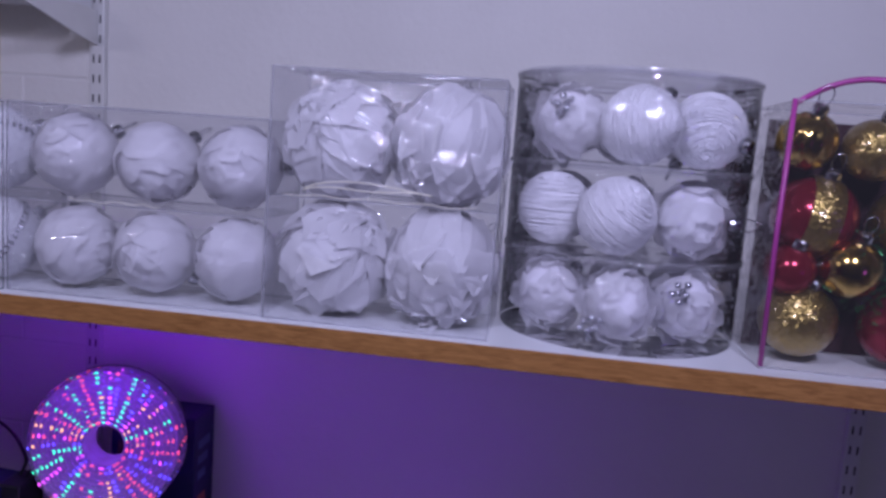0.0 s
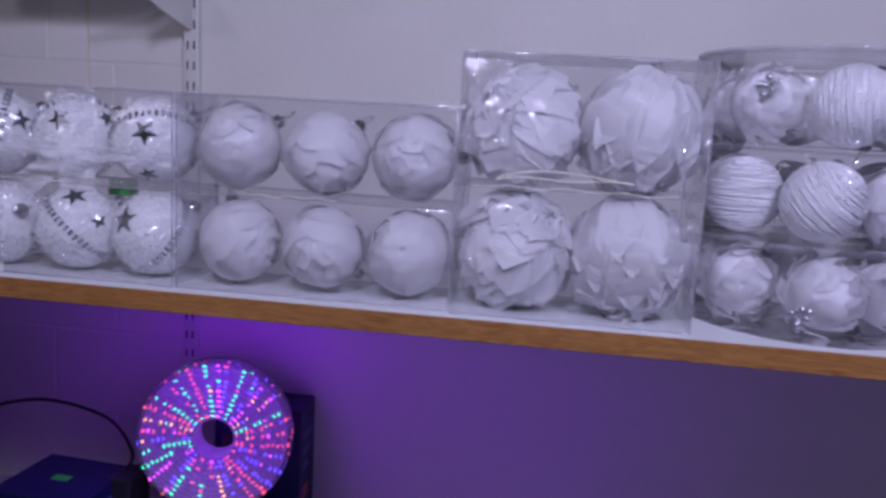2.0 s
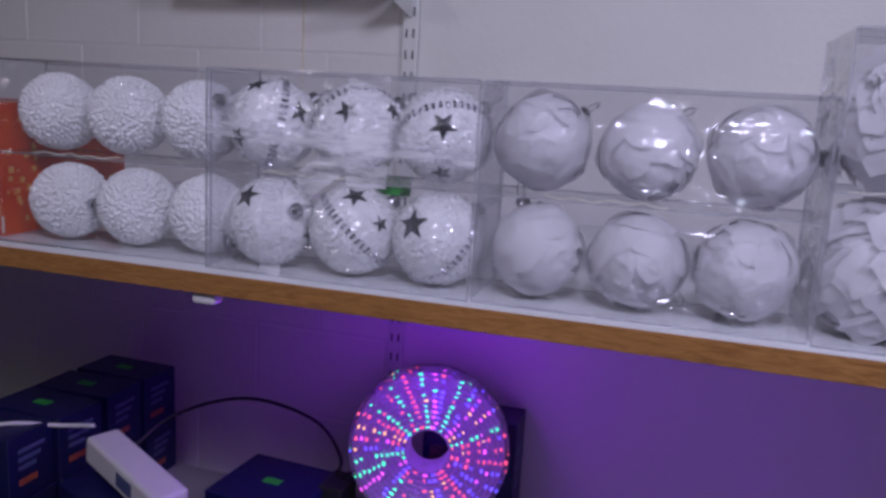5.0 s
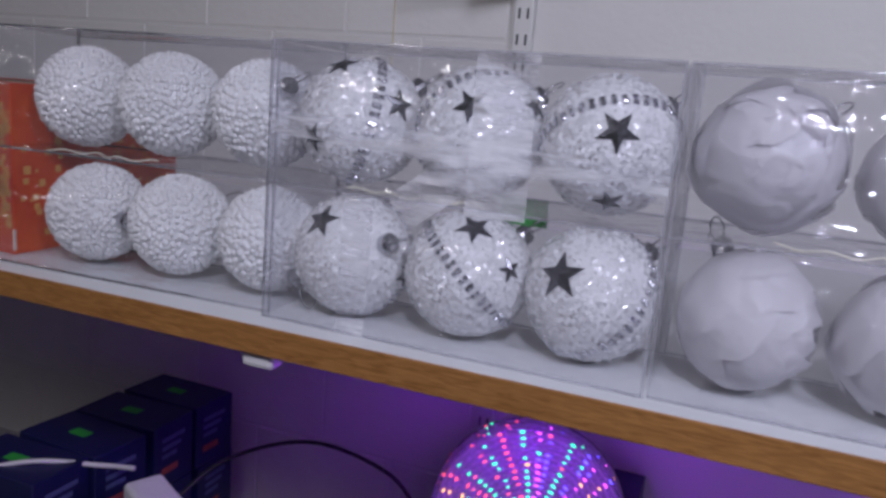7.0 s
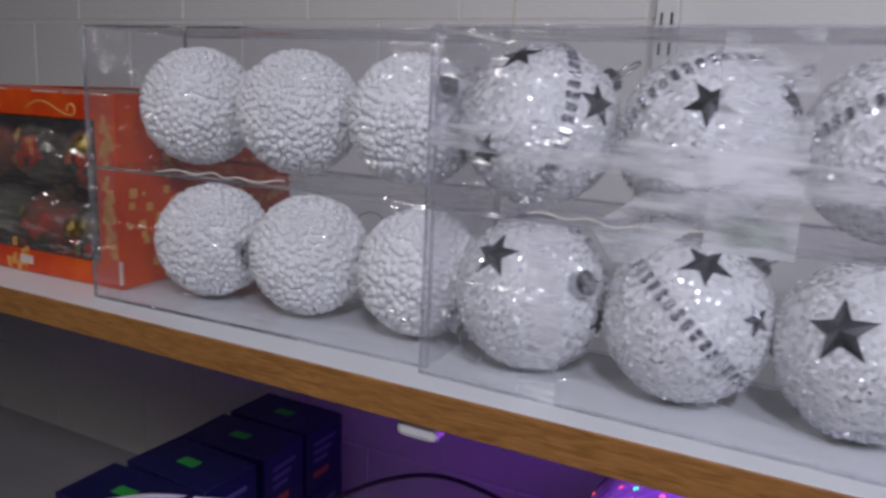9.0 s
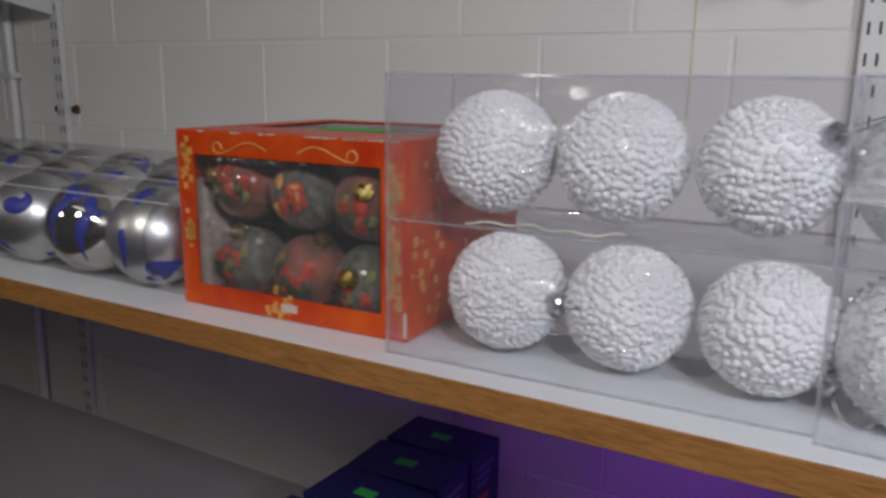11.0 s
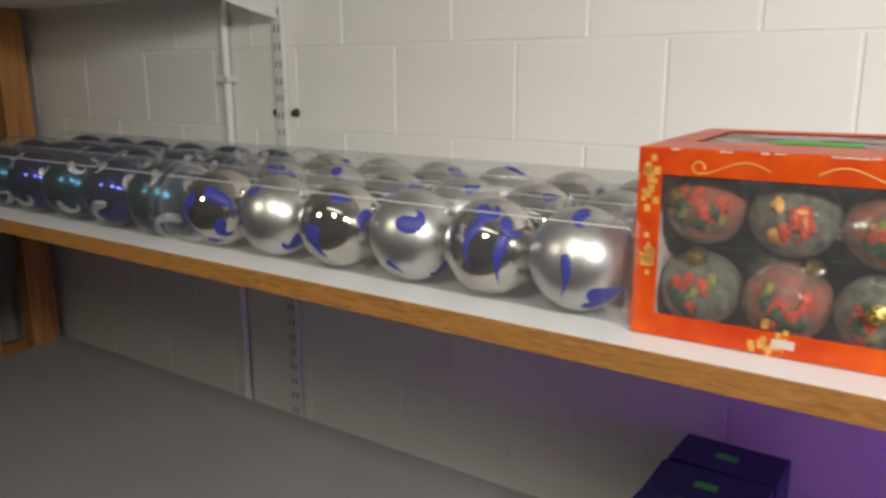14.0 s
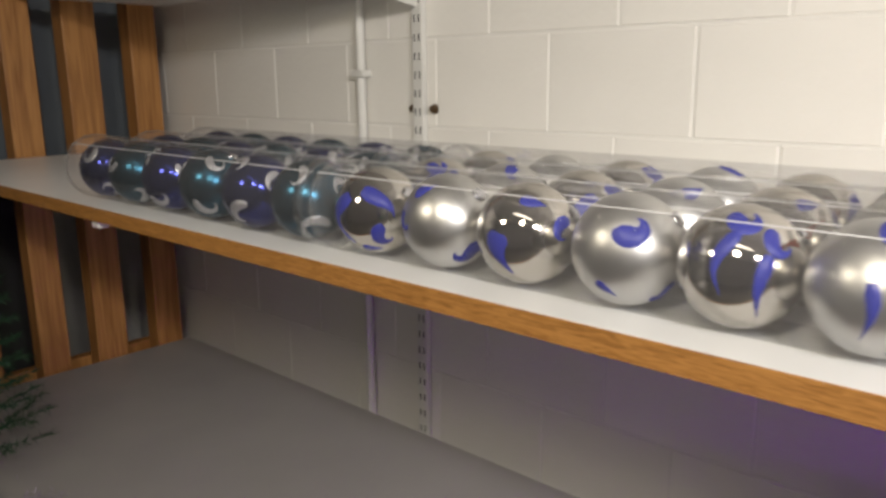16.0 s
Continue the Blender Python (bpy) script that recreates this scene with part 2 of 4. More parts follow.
def rod(bm, pts, r, n=8):
    """Adds a round rod along points to a bmesh."""
    pts = [Vector(p) for p in pts]
    rings = []
    for i, p in enumerate(pts):
        d = (pts[min(i + 1, len(pts) - 1)] - pts[max(i - 1, 0)]).normalized()
        a = d.orthogonal().normalized() if not rings else (side - d * side.dot(d)).normalized()
        side = a
        b = d.cross(a)
        rings.append([bm.verts.new(p + r * (math.cos(2 * math.pi * k / n) * a + math.sin(2 * math.pi * k / n) * b)) for k in range(n)])
    for r0, r1 in zip(rings, rings[1:]):
        for k in range(n):
            bm.faces.new((r0[k], r0[(k + 1) % n], r1[(k + 1) % n], r1[k]))
    bm.faces.new(rings[0][::-1])
    bm.faces.new(rings[-1])
    return bm


def lathe(bm, profile, n=32, axis="z"):
    """Adds a turned shape: profile of (radius, height)."""
    rings = []
    for r, h in profile:
        ring = []
        for k in range(n):
            a = 2 * math.pi * k / n
            c = (r * math.cos(a), r * math.sin(a), h)
            ring.append(bm.verts.new(c if axis == "z" else (h, c[0], c[1])))
        rings.append(ring)
    for r0, r1 in zip(rings, rings[1:]):
        for k in range(n):
            bm.faces.new((r0[k], r0[(k + 1) % n], r1[(k + 1) % n], r1[k]))
    return bm


def thing(name, label, category, group="", place=None):
    ob = new(name)
    ob.empty_display_size = 0.02
    if place:
        ob.matrix_basis = place
    return tagged(ob, label, category, group)


def structure(ob, label="", category=""):
    return tagged(ob, label, category, kind="structure")


# ---------------- the room ----------------
Z = 1.25           # top of the main shelf
TOP = 0.741        # top of the counter below
DEPTH = 0.58
structure(part("floor", box(-3.2, 2.2, -3.4, 0.15, -0.1, 0.0), FLOORM), "grey worn shop floor", "floor")
structure(part("ceiling", box(-3.2, 2.2, -3.4, 0.15, 2.7, 2.8), CEIL), "plain pale ceiling of the shop", "ceiling")
structure(part("wall_east", box(2.2, 2.3, -3.4, 0.15, 0.0, 2.7), ROOM), "plain beige side wall", "wall")
structure(part("wall_south", box(-3.2, 2.2, -3.5, -3.4, 0.0, 2.7), ROOM), "plain beige wall across the aisle", "wall")
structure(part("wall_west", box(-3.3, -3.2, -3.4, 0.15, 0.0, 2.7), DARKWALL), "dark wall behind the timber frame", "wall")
wall = structure(part("wall_north", box(-3.2, 2.2, 0.0022, 0.15, 0.0, 2.7), MORTAR), "white painted concrete block wall", "wall")

# painted blocks with shallow joints
COURSE, LONG = 0.153, 0.236
block_bm = box(-LONG / 2 + 0.002, LONG / 2 - 0.002, 0.0, 0.02, -COURSE / 2 + 0.002, COURSE / 2 - 0.002, 0.0016, 1)
block_mesh = bpy.data.meshes.new("block")
block_bm.to_mesh(block_mesh)
block_bm.free()
block_mesh.materials.append(WALL)
for row in range(0, 8):
    z0 = 0.868 - COURSE + row * COURSE
    shift = -1.085 + (LONG / 2 if row % 2 else 0.0)
    for k in range(-6, 14):
        x = shift + (k + 0.5) * LONG
        if -2.42 < x < 0.12:
            shared("block", block_mesh, wall, Matrix.Translation((x, random.uniform(0, 0.0008), z0 + COURSE / 2)))

structure(part("wall_lining", box(0.0, 1.75, -0.0013, 0.0022, 0.5, 2.2), WALL), "smooth white painted wall lining", "wall")

# ---------------- shelving ----------------
shelf = thing("shelf_board", "white melamine shelf board with an oak-look front edge", "shelf")
part("board", box(-2.2, 1.75, -DEPTH + 0.002, -0.022, Z - 0.018, Z, 0.0008, 1), MELAMINE, shelf)
part("edging", box(-2.2, 1.75, -DEPTH - 0.0005, -DEPTH + 0.0015, Z - 0.0185, Z + 0.0004, 0.0004, 1), OAK, shelf, "oak-look edge strip")
upper = thing("shelf_board", "white upper shelf board ending at a slotted upright", "shelf")
part("board", box(-0.32, -0.006, -0.17, -0.02, 1.592, 1.610, 0.0008, 1), MELAMINE, upper)
part("edging", box(-0.32, -0.006, -0.172, -0.17, 1.592, 1.610), OAK, upper, "oak-look edge strip")
upper2 = thing("shelf_board", "white upper shelf board above the glass bauble tubes", "shelf")
part("board", box(-2.2, -1.37, -0.36, -0.02, 1.588, 1.606, 0.0008, 1), MELAMINE, upper2)
part("edging", box(-2.2, -1.37, -0.362, -0.36, 1.588, 1.606), OAK, upper2, "oak-look edge strip")

counter = thing("counter", "grey laminate counter under the shelf", "counter")
part("worktop", box(-2.21, 1.75, -0.85, -0.024, TOP - 0.03, TOP, 0.002), TABLE, counter)
part("front_panel", box(-2.2, 1.75, -0.82, -0.80, 0.0, TOP - 0.03), TABLE, counter)


def upright(x):
    up = thing("upright", "white slotted steel shelf upright screwed to the wall", "upright", "shelf uprights", Matrix.Translation((x, 0, 0)))
    part("channel", box(-0.0125, 0.0125, -0.014, -0.0015, 0.4, 2.2, 0.0015), STEEL, up)
    bm = bmesh.new()
    n = int((2.15 - TOP) / 0.032) + 2
    for k in range(n):
        z = TOP - 0.034 + k * 0.032
        for s in (-0.0055, 0.0055):
            slab(bm, s - 0.0013, s + 0.0013, -0.0146, -0.0139, z, z + 0.013)
    part("slots", bm, SLOT, up, "dark paired slots")
    return up


for ux in (-1.355, 0.0, 1.25):
    upright(ux)


def bracket(x, z):
    br = thing("bracket", "white steel shelf bracket hooked into the upright", "bracket", "shelf brackets", Matrix.Translation((x, 0, z)))
    bm = bmesh.new()
    vs = []
    for s in (-0.0015, 0.0015):
        vs.append([bm.verts.new((s, y, h)) for y, h in ((-0.0147, 0.0), (-0.0147, -0.055), (-0.07, -0.045), (-0.215, -0.012), (-0.215, 0.0))])
    bm.faces.new(vs[0]), bm.faces.new(vs[1][::-1])
    for k in range(5):
        bm.faces.new((vs[0][k], vs[1][k], vs[1][(k + 1) % 5], vs[0][(k + 1) % 5]))
    bmesh.ops.recalc_face_normals(bm, faces=bm.faces)
    part("arm", bm, STEEL, br)
    return br


for ux, bz in ((-1.355, 1.5875), (0.0, 1.5915)):
    bracket(ux, bz)

pipe = thing("wall_conduit", "white painted vertical cable conduit on the wall", "conduit")
part("tube", rod(bmesh.new(), [(-1.505, -0.012, 0.4), (-1.505, -0.012, 2.7)], 0.009, 12), STEEL, pipe)
part("clip", box(-1.522, -1.488, -0.024, -0.0012, 1.415, 1.428, 0.002), STEEL, pipe, "conduit clip")
for x in (-1.325, -1.375):
    b = thing("wall_bolt", "rusty bolt head in the block wall beside the upright", "bolt", "wall bolts")
    bm = lathe(bmesh.new(), [(0.0001, -0.010), (0.006, -0.009), (0.008, -0.004), (0.009, 0.0)], 12)
    part("head", bm, BOLT, b, place=Matrix.Translation((x, -0.0015, 1.359)) @ Euler((radians(90), 0, 0)).to_matrix().to_4x4() @ Matrix.Scale(-1, 4, (0, 0, 1)))

drip = thing("paint_drip", "yellowed glue drip running down the block wall", "drip")
part("drip", rod(bmesh.new(), [(-0.187 + 0.002 * math.sin(9 * u), 0.0, 2.2 - 0.82 * u) for u in np.linspace(0, 1, 20)], 0.0014, 6), mat("yellow_glue", (0.74, 0.68, 0.50), 0.5, vary=0.2, vscale=40), drip)

# ---------------- timber frame at the end of the shelf ----------------
for y0, y1 in ((-0.393, -0.328), (-0.262, -0.186), (-0.107, -0.038), (-0.545, -0.475)):
    post = thing("timber_post", "rough reddish pine timber post at the shelf end", "post", "timber posts")
    part("post", box(-2.275, -2.222, y0, y1, 0.0, 2.69, 0.003), PINE, post)
rail = thing("timber_rail", "pine rail across the timber posts below the counter", "rail")
part("rail", box(-2.31, -2.277, -0.9, -0.01, 0.66, 0.74, 0.003), PINE, rail)
panel = thing("steel_panel", "grey-blue steel panel behind the timber posts", "panel")
part("sheet", box(-2.42, -2.40, -0.75, -0.03, 1.20, 2.5, 0.003), GREYSTEEL, panel)
part("fold", box(-2.40, -2.37, -0.30, -0.27, 1.20, 2.5, 0.004), GREYSTEEL, panel)


# ---------------- boxes and baubles ----------------
def sheet(corner, u, v, n=6):
    """A sheet of thin film, slightly wavy, spanned by two edges."""
    bm = bmesh.new()
    c, u, v = Vector(corner), Vector(u), Vector(v)
    nrm = u.cross(v).normalized()
    g = [[bm.verts.new(c + u * (i / n) + v * (j / n) + nrm * (0.0009 * noise.noise((c + u * (i / n) + v * (j / n)) * 40) if 0 < i < n and 0 < j < n else 0)) for j in range(n + 1)] for i in range(n + 1)]
    for i in range(n):
        for j in range(n):
            bm.faces.new((g[i][j], g[i + 1][j], g[i + 1][j + 1], g[i][j + 1]))
    return bm


def case(name, label, x0, x1, y0, y1, h, turn=0.0, divider=True, z=Z, film=FILM):
    """Clear folded plastic carton: six sheets, with stiff folds along the edges."""
    w, d = x1 - x0, y1 - y0
    c = thing(name, label, "plastic box", "clear bauble boxes", pose((x0 + x1) / 2, (y0 + y1) / 2, z + 0.0008, 0, 0, turn))
    part("front_sheet", sheet((-w / 2, -d / 2, 0), (w, 0, 0), (0, 0, h)), film, c)
    part("back_sheet", sheet((-w / 2, d / 2, 0), (w, 0, 0), (0, 0, h)), film, c)
    part("side_sheet", sheet((-w / 2, -d / 2, 0), (0, d, 0), (0, 0, h)), film, c)
    part("side_sheet", sheet((w / 2, -d / 2, 0), (0, d, 0), (0, 0, h)), film, c)
    part("top_sheet", sheet((-w / 2, -d / 2, h), (w, 0, 0), (0, d, 0)), film, c)
    part("base_sheet", sheet((-w / 2, -d / 2, 0), (w, 0, 0), (0, d, 0)), film, c)
    if divider:
        part("divider", sheet((-w / 2, -d / 2, h / 2), (w, 0, 0), (0, d, 0)), film, c)
    for sx in (-1, 1):
        for sy in (-1, 1):
            part("fold", box(sx * w / 2 - 0.0008, sx * w / 2 + 0.0008, sy * d / 2 - 0.0008, sy * d / 2 + 0.0008, 0, h), FILMEDGE, c, "stiff clear folded edge")
    for zz in (0.0004, h) + ((h / 2,) if divider else ()):
        for sy in (-1, 1):
            part("fold", box(-w / 2, w / 2, sy * d / 2 - 0.0009, sy * d / 2 + 0.0009, zz - 0.0006, zz + 0.0009), FILMEDGE, c, "stiff clear folded edge")
    if divider:
        # thin wavy rods drawn for the highlights along the divider's crease
        ph = 7 * x0
        pts = [(-w * (0.30 if x0 < 0.4 else 0.44) + w * (0.38 if x0 < 0.4 else 0.85) * u, -d / 2 + 0.012 + 0.004 * math.sin(9 * u + ph), h / 2 + 0.0012 + 0.0010 * math.sin(23 * u + ph)) for u in np.linspace(0, 1, 40)]
        part("glint_line", rod(bmesh.new(), pts, 0.0005, 6), GLINT, c, "thin pale rod standing for a glint on film", True)
        if h > 0.2:
            for rise, sag in ((0.0085, 0.0), (0.0022, 0.0012)):
                strand = [(-w * 0.34 + w * 0.56 * u, -d / 2 - 0.0012, h / 2 + 0.007 + 0.003 * u + rise * math.sin(math.pi * u ** 0.7) + sag * math.sin(9 * u)) for u in np.linspace(0, 1, 40)]
                part("glint_line", rod(bmesh.new(), strand, 0.0006, 6), GLINT, c, "pale strand standing for a reflection on film", True)
    return c


def ball_bm(r, sub=4):
    bm = bmesh.new()
    bmesh.ops.create_icosphere(bm, subdivisions=sub, radius=r)
    return bm


def cap_and_loop(parent, r, m, loop=True, size=1.0):
    """Metal crown with its wire loop; m turns it away from the ball's top."""
    bm = bmesh.new()
    lathe(bm, [(0.0062, -0.001), (0.0066, 0.003), (0.0064, 0.008), (0.005, 0.0095), (0.0001, 0.010)], 16)
    part("cap", bm, SILVERFOIL, parent, "silver crown cap", place=m @ Matrix.Translation((0, 0, r - 0.001)))
    if not loop:
        return
    pts = [(0.0055 * size * math.sin(a), 0.004 * (size - 1) * (1 - math.cos(a)), 0.009 + 0.008 * size * (1 - math.cos(a))) for a in np.linspace(0, 2 * math.pi, 18)]
    part("loop", rod(bmesh.new(), pts, 0.0006, 6), WIRE, parent, "thin wire loop", True, place=m @ Matrix.Translation((0, 0, r - 0.001)))


def crumb_ball(r, label):
    """Ball covered all over in small rounded grains."""
    b = thing("bauble", label, "bauble", "white crumb baubles")
    part("shell", ball_bm(r * 0.955, 4), SNOW, b, "", True)
    rn = np.random.default_rng(11)
    count = 860
    k = np.arange(count)
    zz, aa = 1 - (2 * k + 1) / count, k * 2.39996 + rn.uniform(-0.05, 0.05, count)
    rad = np.sqrt(1 - zz * zz)
    seeds = np.stack([rad * np.cos(aa), rad * np.sin(aa), zz], 1) + rn.normal(0, 0.020, (count, 3))
    seeds /= np.linalg.norm(seeds, axis=1)[:, None]
    grain = ball_bm(1.0, 1)
    grain.verts.ensure_lookup_table()
    gv = np.array([v.co[:] for v in grain.verts])
    gf = np.array([[v.index for v in f.verts] for f in grain.faces])
    grain.free()
    verts, faces = [], []
    for q, d in enumerate(seeds):
        size = r * rn.uniform(0.052, 0.078)
        t = np.array(towards(d, rn.uniform(0, 6.28)).to_3x3())
        body = gv * np.array([size * rn.uniform(0.9, 1.35), size, size * 0.9])
        verts.append(body @ t.T + d * r * rn.uniform(0.945, 0.965))
        faces.append(gf + q * len(gv))
    me = bpy.data.meshes.new("grains")
    me.from_pydata(np.concatenate(verts).tolist(), [], np.concatenate(faces).tolist())
    me.polygons.foreach_set("use_smooth", [True] * len(me.polygons))
    me.materials.append(SNOW)
    tagged(shared("grains", me, b, Matrix()), kind="stuff")
    cap_and_loop(b, r, Matrix(), size=1.5)
    return b


def star_bm(r, size):
    """A five-pointed star lying on a ball of radius r, about the +z pole."""
    bm = bmesh.new()
    pts = [(size * (1 if k % 2 == 0 else 0.42) * math.sin(k * math.pi / 5), size * (1 if k % 2 == 0 else 0.42) * math.cos(k * math.pi / 5)) for k in range(10)]
    lo, hi = [], []
    for x, y in pts:
        z = math.sqrt(r * r - x * x - y * y)
        lo.append(bm.verts.new((x, y, z - 0.001)))
        hi.append(bm.verts.new((x, y, z + 0.0006)))
    mid = bm.verts.new((0, 0, r + 0.0022))
    for k in range(10):
        bm.faces.new((hi[k], hi[(k + 1) % 10], mid))
        bm.faces.new((lo[k], lo[(k + 1) % 10], hi[(k + 1) % 10], hi[k]))
    bmesh.ops.recalc_face_normals(bm, faces=bm.faces)
    return bm


def towards(d, twist=0.0):
    q = Vector(d).normalized().to_track_quat("Z", "Y").to_matrix().to_4x4()
    return q @ Matrix.Rotation(twist, 4, "Z")


def facing(x, y, turn):
    """A direction out of a ball, as one standing in the aisle meets it: x across, y up, turn about the upright."""
    d = Vector((x, -math.sqrt(max(0.0, 1 - x * x - y * y)), y))
    return Matrix.Rotation(radians(turn), 3, "Z") @ Matrix.Rotation(radians(-12), 3, "X") @ d


def star_ball(r, label, turn, band, stars, cap, seed, place):
    """Glitter ball: a band of stones along the circle through two spots, loose flakes, stars."""
    b = thing("bauble", label, "bauble", "white star baubles", place)
    rnd = random.Random(seed)
    bm = ball_bm(r, 5)
    for v in bm.verts:
        n = v.co.normalized()
        v.co += n * r * (0.012 * noise.noise(n * 22) + 0.008 * noise.noise(n * 60))
    part("shell", bm, FROST, b, "", True)
    axis = facing(*band[0], turn).cross(facing(*band[1], turn))
    bm = bmesh.new()
    for k in range(44):
        a = 2 * math.pi * k / 44
        m = towards(axis) @ Matrix.Rotation(a, 4, "Z") @ Matrix.Translation((r + 0.0003, 0, 0)) @ Euler((0, rnd.uniform(-0.3, 0.3), rnd.uniform(-0.3, 0.3))).to_matrix().to_4x4()
        for off in ((-0.0019, 0.0019) if k % 2 else (0.0,)):
            wide = 0.0017 if k % 2 else 0.0033
            s = slab(bmesh.new(), -0.0012, 0.0012, -0.0018, 0.0018, off - wide, off + wide, 0.0008, 1)
            s.transform(m)
            me = bpy.data.meshes.new("stud")
            s.to_mesh(me)
            s.free()
            bm.from_mesh(me)
            bpy.data.meshes.remove(me)
    part("rhinestone_band", bm, RHINE, b, "silver rhinestone band")
    bm = bmesh.new()
    for k in range(420):
        d = Vector((rnd.gauss(0, 1), rnd.gauss(0, 1), rnd.gauss(0, 1))).normalized()
        m = Matrix.Translation(d * (r * 1.012)) @ towards(d, rnd.uniform(0, 6)) @ Euler((rnd.gauss(0, 0.35), rnd.gauss(0, 0.35), 0)).to_matrix().to_4x4()
        size = rnd.uniform(0.0005, 0.0013)
        ring = [bm.verts.new(m @ Vector((size * math.cos(q * math.pi / 3), size * math.sin(q * math.pi / 3), 0.0002))) for q in range(6)]
        foot = bm.verts.new(m @ Vector((0, 0, -0.0012)))
        bm.faces.new(ring)
        for q in range(6):
            bm.faces.new((ring[(q + 1) % 6], ring[q], foot))
    tagged(part("flakes", bm, FLAKE, b, "loose silver glitter flakes"), kind="stuff")
    for (x, y), size, tw in stars:
        part("star", star_bm(r * 1.008, size), DARKSTAR, b, "dark silver star", place=towards(facing(x, y, turn), tw))
    cap_and_loop(b, r, towards(facing(*cap, turn) if cap else (0.6, 0.6, 0.55)))
    return b


def rose_ball(r, label, axis, count, seed, group="white rose baubles", widest=0.88, curl=0.115):
    """Ball wrapped in a cloth rose: broad round petals, each with its free edge turned up towards the eye."""
    rnd = random.Random(seed)
    b = thing("bauble", label, "bauble", group)
    part("core", ball_bm(r * (0.98 - curl), 4), CLOTH, b, "", True)
    bm = bmesh.new()
    base = towards(axis)
    for k in range(count):
        f = (k + 0.3) / count
        pol, ang = math.acos(1 - 1.85 * f), k * 2.39996 + rnd.uniform(-0.3, 0.3)
        rot = base @ Matrix.Rotation(ang, 4, "Z") @ Matrix.Rotation(pol, 4, "Y")
        span = 0.38 + (widest - 0.38) * min(1.0, 2.2 * f) + rnd.uniform(-0.08, 0.08)
        ph, rise = rnd.uniform(0, 6), curl * rnd.uniform(0.75, 1.25)
        rings = [[bm.verts.new(rot @ Vector((0, 0, r * (0.985 - curl * 0.75))))]]
        for i in range(1, 9):
            line = []
            for j in range(28):
                th = 2 * math.pi * j / 28
                u = i / 8
                a = span * u * (1 + 0.09 * math.sin(3 * th + ph) * u + 0.05 * math.sin(7 * th + 2 * ph) * u)
                lift = rise * u * -math.cos(th) + curl * 0.22 * u ** 2 * math.sin(4 * th + ph) + 0.018 * u * math.sin(11 * u + 2 * th + ph) + curl * 0.14 * u ** 3 * math.sin(9 * th + 2 * ph)
                d = Vector((math.sin(a) * math.cos(th), math.sin(a) * math.sin(th), math.cos(a)))
                line.append(bm.verts.new(rot @ (d * r * (0.985 - curl * 0.75 + lift))))
            rings.append(line)
        for j in range(28):
            bm.faces.new((rings[0][0], rings[1][j], rings[1][(j + 1) % 28]))
        for p, q in zip(rings[1:], rings[2:]):
            for j in range(28):
                bm.faces.new((p[j], q[j], q[(j + 1) % 28], p[(j + 1) % 28]))
    part("petals", bm, PETAL, b, "broad sheer cloth petals", True)
    cap_and_loop(b, r, towards((0.6, 0.6, 0.55)))
    return b


def petal_ball(r, label, axis, count, length, width, lift, seed, group):
    """Ball covered in overlapping cloth petals that turn out from one pole."""
    rnd = random.Random(seed)
    b = thing("bauble", label, "bauble", group)
    part("core", ball_bm(r * 0.86, 4), CLOTH, b, "", True)
    bm = bmesh.new()
    base = towards(axis)
    for k in range(count):
        f = (k + 0.5) / count
        pol = math.acos(1 - 1.9 * f)
        ang = k * 2.39996 + rnd.uniform(-0.25, 0.25)
        rot = base @ Matrix.Rotation(ang, 4, "Z") @ Matrix.Rotation(pol, 4, "Y")
        L, W = length * rnd.uniform(0.95, 1.4), width * rnd.uniform(0.95, 1.4)
        up, wave = lift * rnd.uniform(0.6, 2.2), rnd.uniform(0, 6)
        grid = []
        for i in range(9):
            u = i / 8
            half = W / 2 * math.sin(math.pi * (0.18 + 0.80 * u)) ** 0.7 * (1.0 if u < 0.8 else 1.0)
            line = []
            for j in range(7):
                s = (j - 3) / 3
                x = (u - 0.35) * L
                y = s * half
                h = r * 0.90 - (x * x + y * y) / (2 * r) + up * max(0.0, -x / L + 0.3) * 1.2 + up * 0.35 * s * s + 0.0011 * math.sin(5 * s + wave) * u
                ragged = 0.0016 * rnd.uniform(-1, 1) if i in (0, 8) or j in (0, 6) else 0.0
                line.append(bm.verts.new(rot @ Vector((-x + ragged, y + ragged, h))))
            grid.append(line)
        for i in range(8):
            for j in range(6):
                bm.faces.new((grid[i][j], grid[i + 1][j], grid[i + 1][j + 1], grid[i][j + 1]))
    bmesh.ops.recalc_face_normals(bm, faces=list(bm.faces))
    for fc in bm.faces:
        if fc.normal.dot(fc.calc_center_median()) < 0:
            fc.normal_flip()
    part("petals", bm, PETAL, b, "thin overlapping cloth petals", True)
    cap_and_loop(b, r, towards((0.6, 0.6, 0.55)))
    return b


def yarn_ball(r, label, seed):
    b = thing("bauble", label, "bauble", "white yarn baubles")
    rnd = random.Random(seed)
    bm = ball_bm(r * 0.95, 5)
    part("core", bm, YARN, b, "", True)
    bm = bmesh.new()
    for k in range(84):
        lat = (k - 41.5) / 42 * 1.48
        tilt = Euler((rnd.uniform(-0.05, 0.05), rnd.uniform(-0.05, 0.05), 0)).to_matrix()
        pts = [tilt @ Vector((math.cos(lat) * math.cos(a), math.cos(lat) * math.sin(a), math.sin(lat))) * (r * 0.96 + 0.0012 * rnd.random()) for a in np.linspace(0, 2 * math.pi, 30)]
        rod(bm, pts, 0.0008, 5)
    part("yarn", bm, YARN, b, "wound white yarn", True)
    cap_and_loop(b, r, towards((0.2, 0.8, 0.5)), False)
    return b


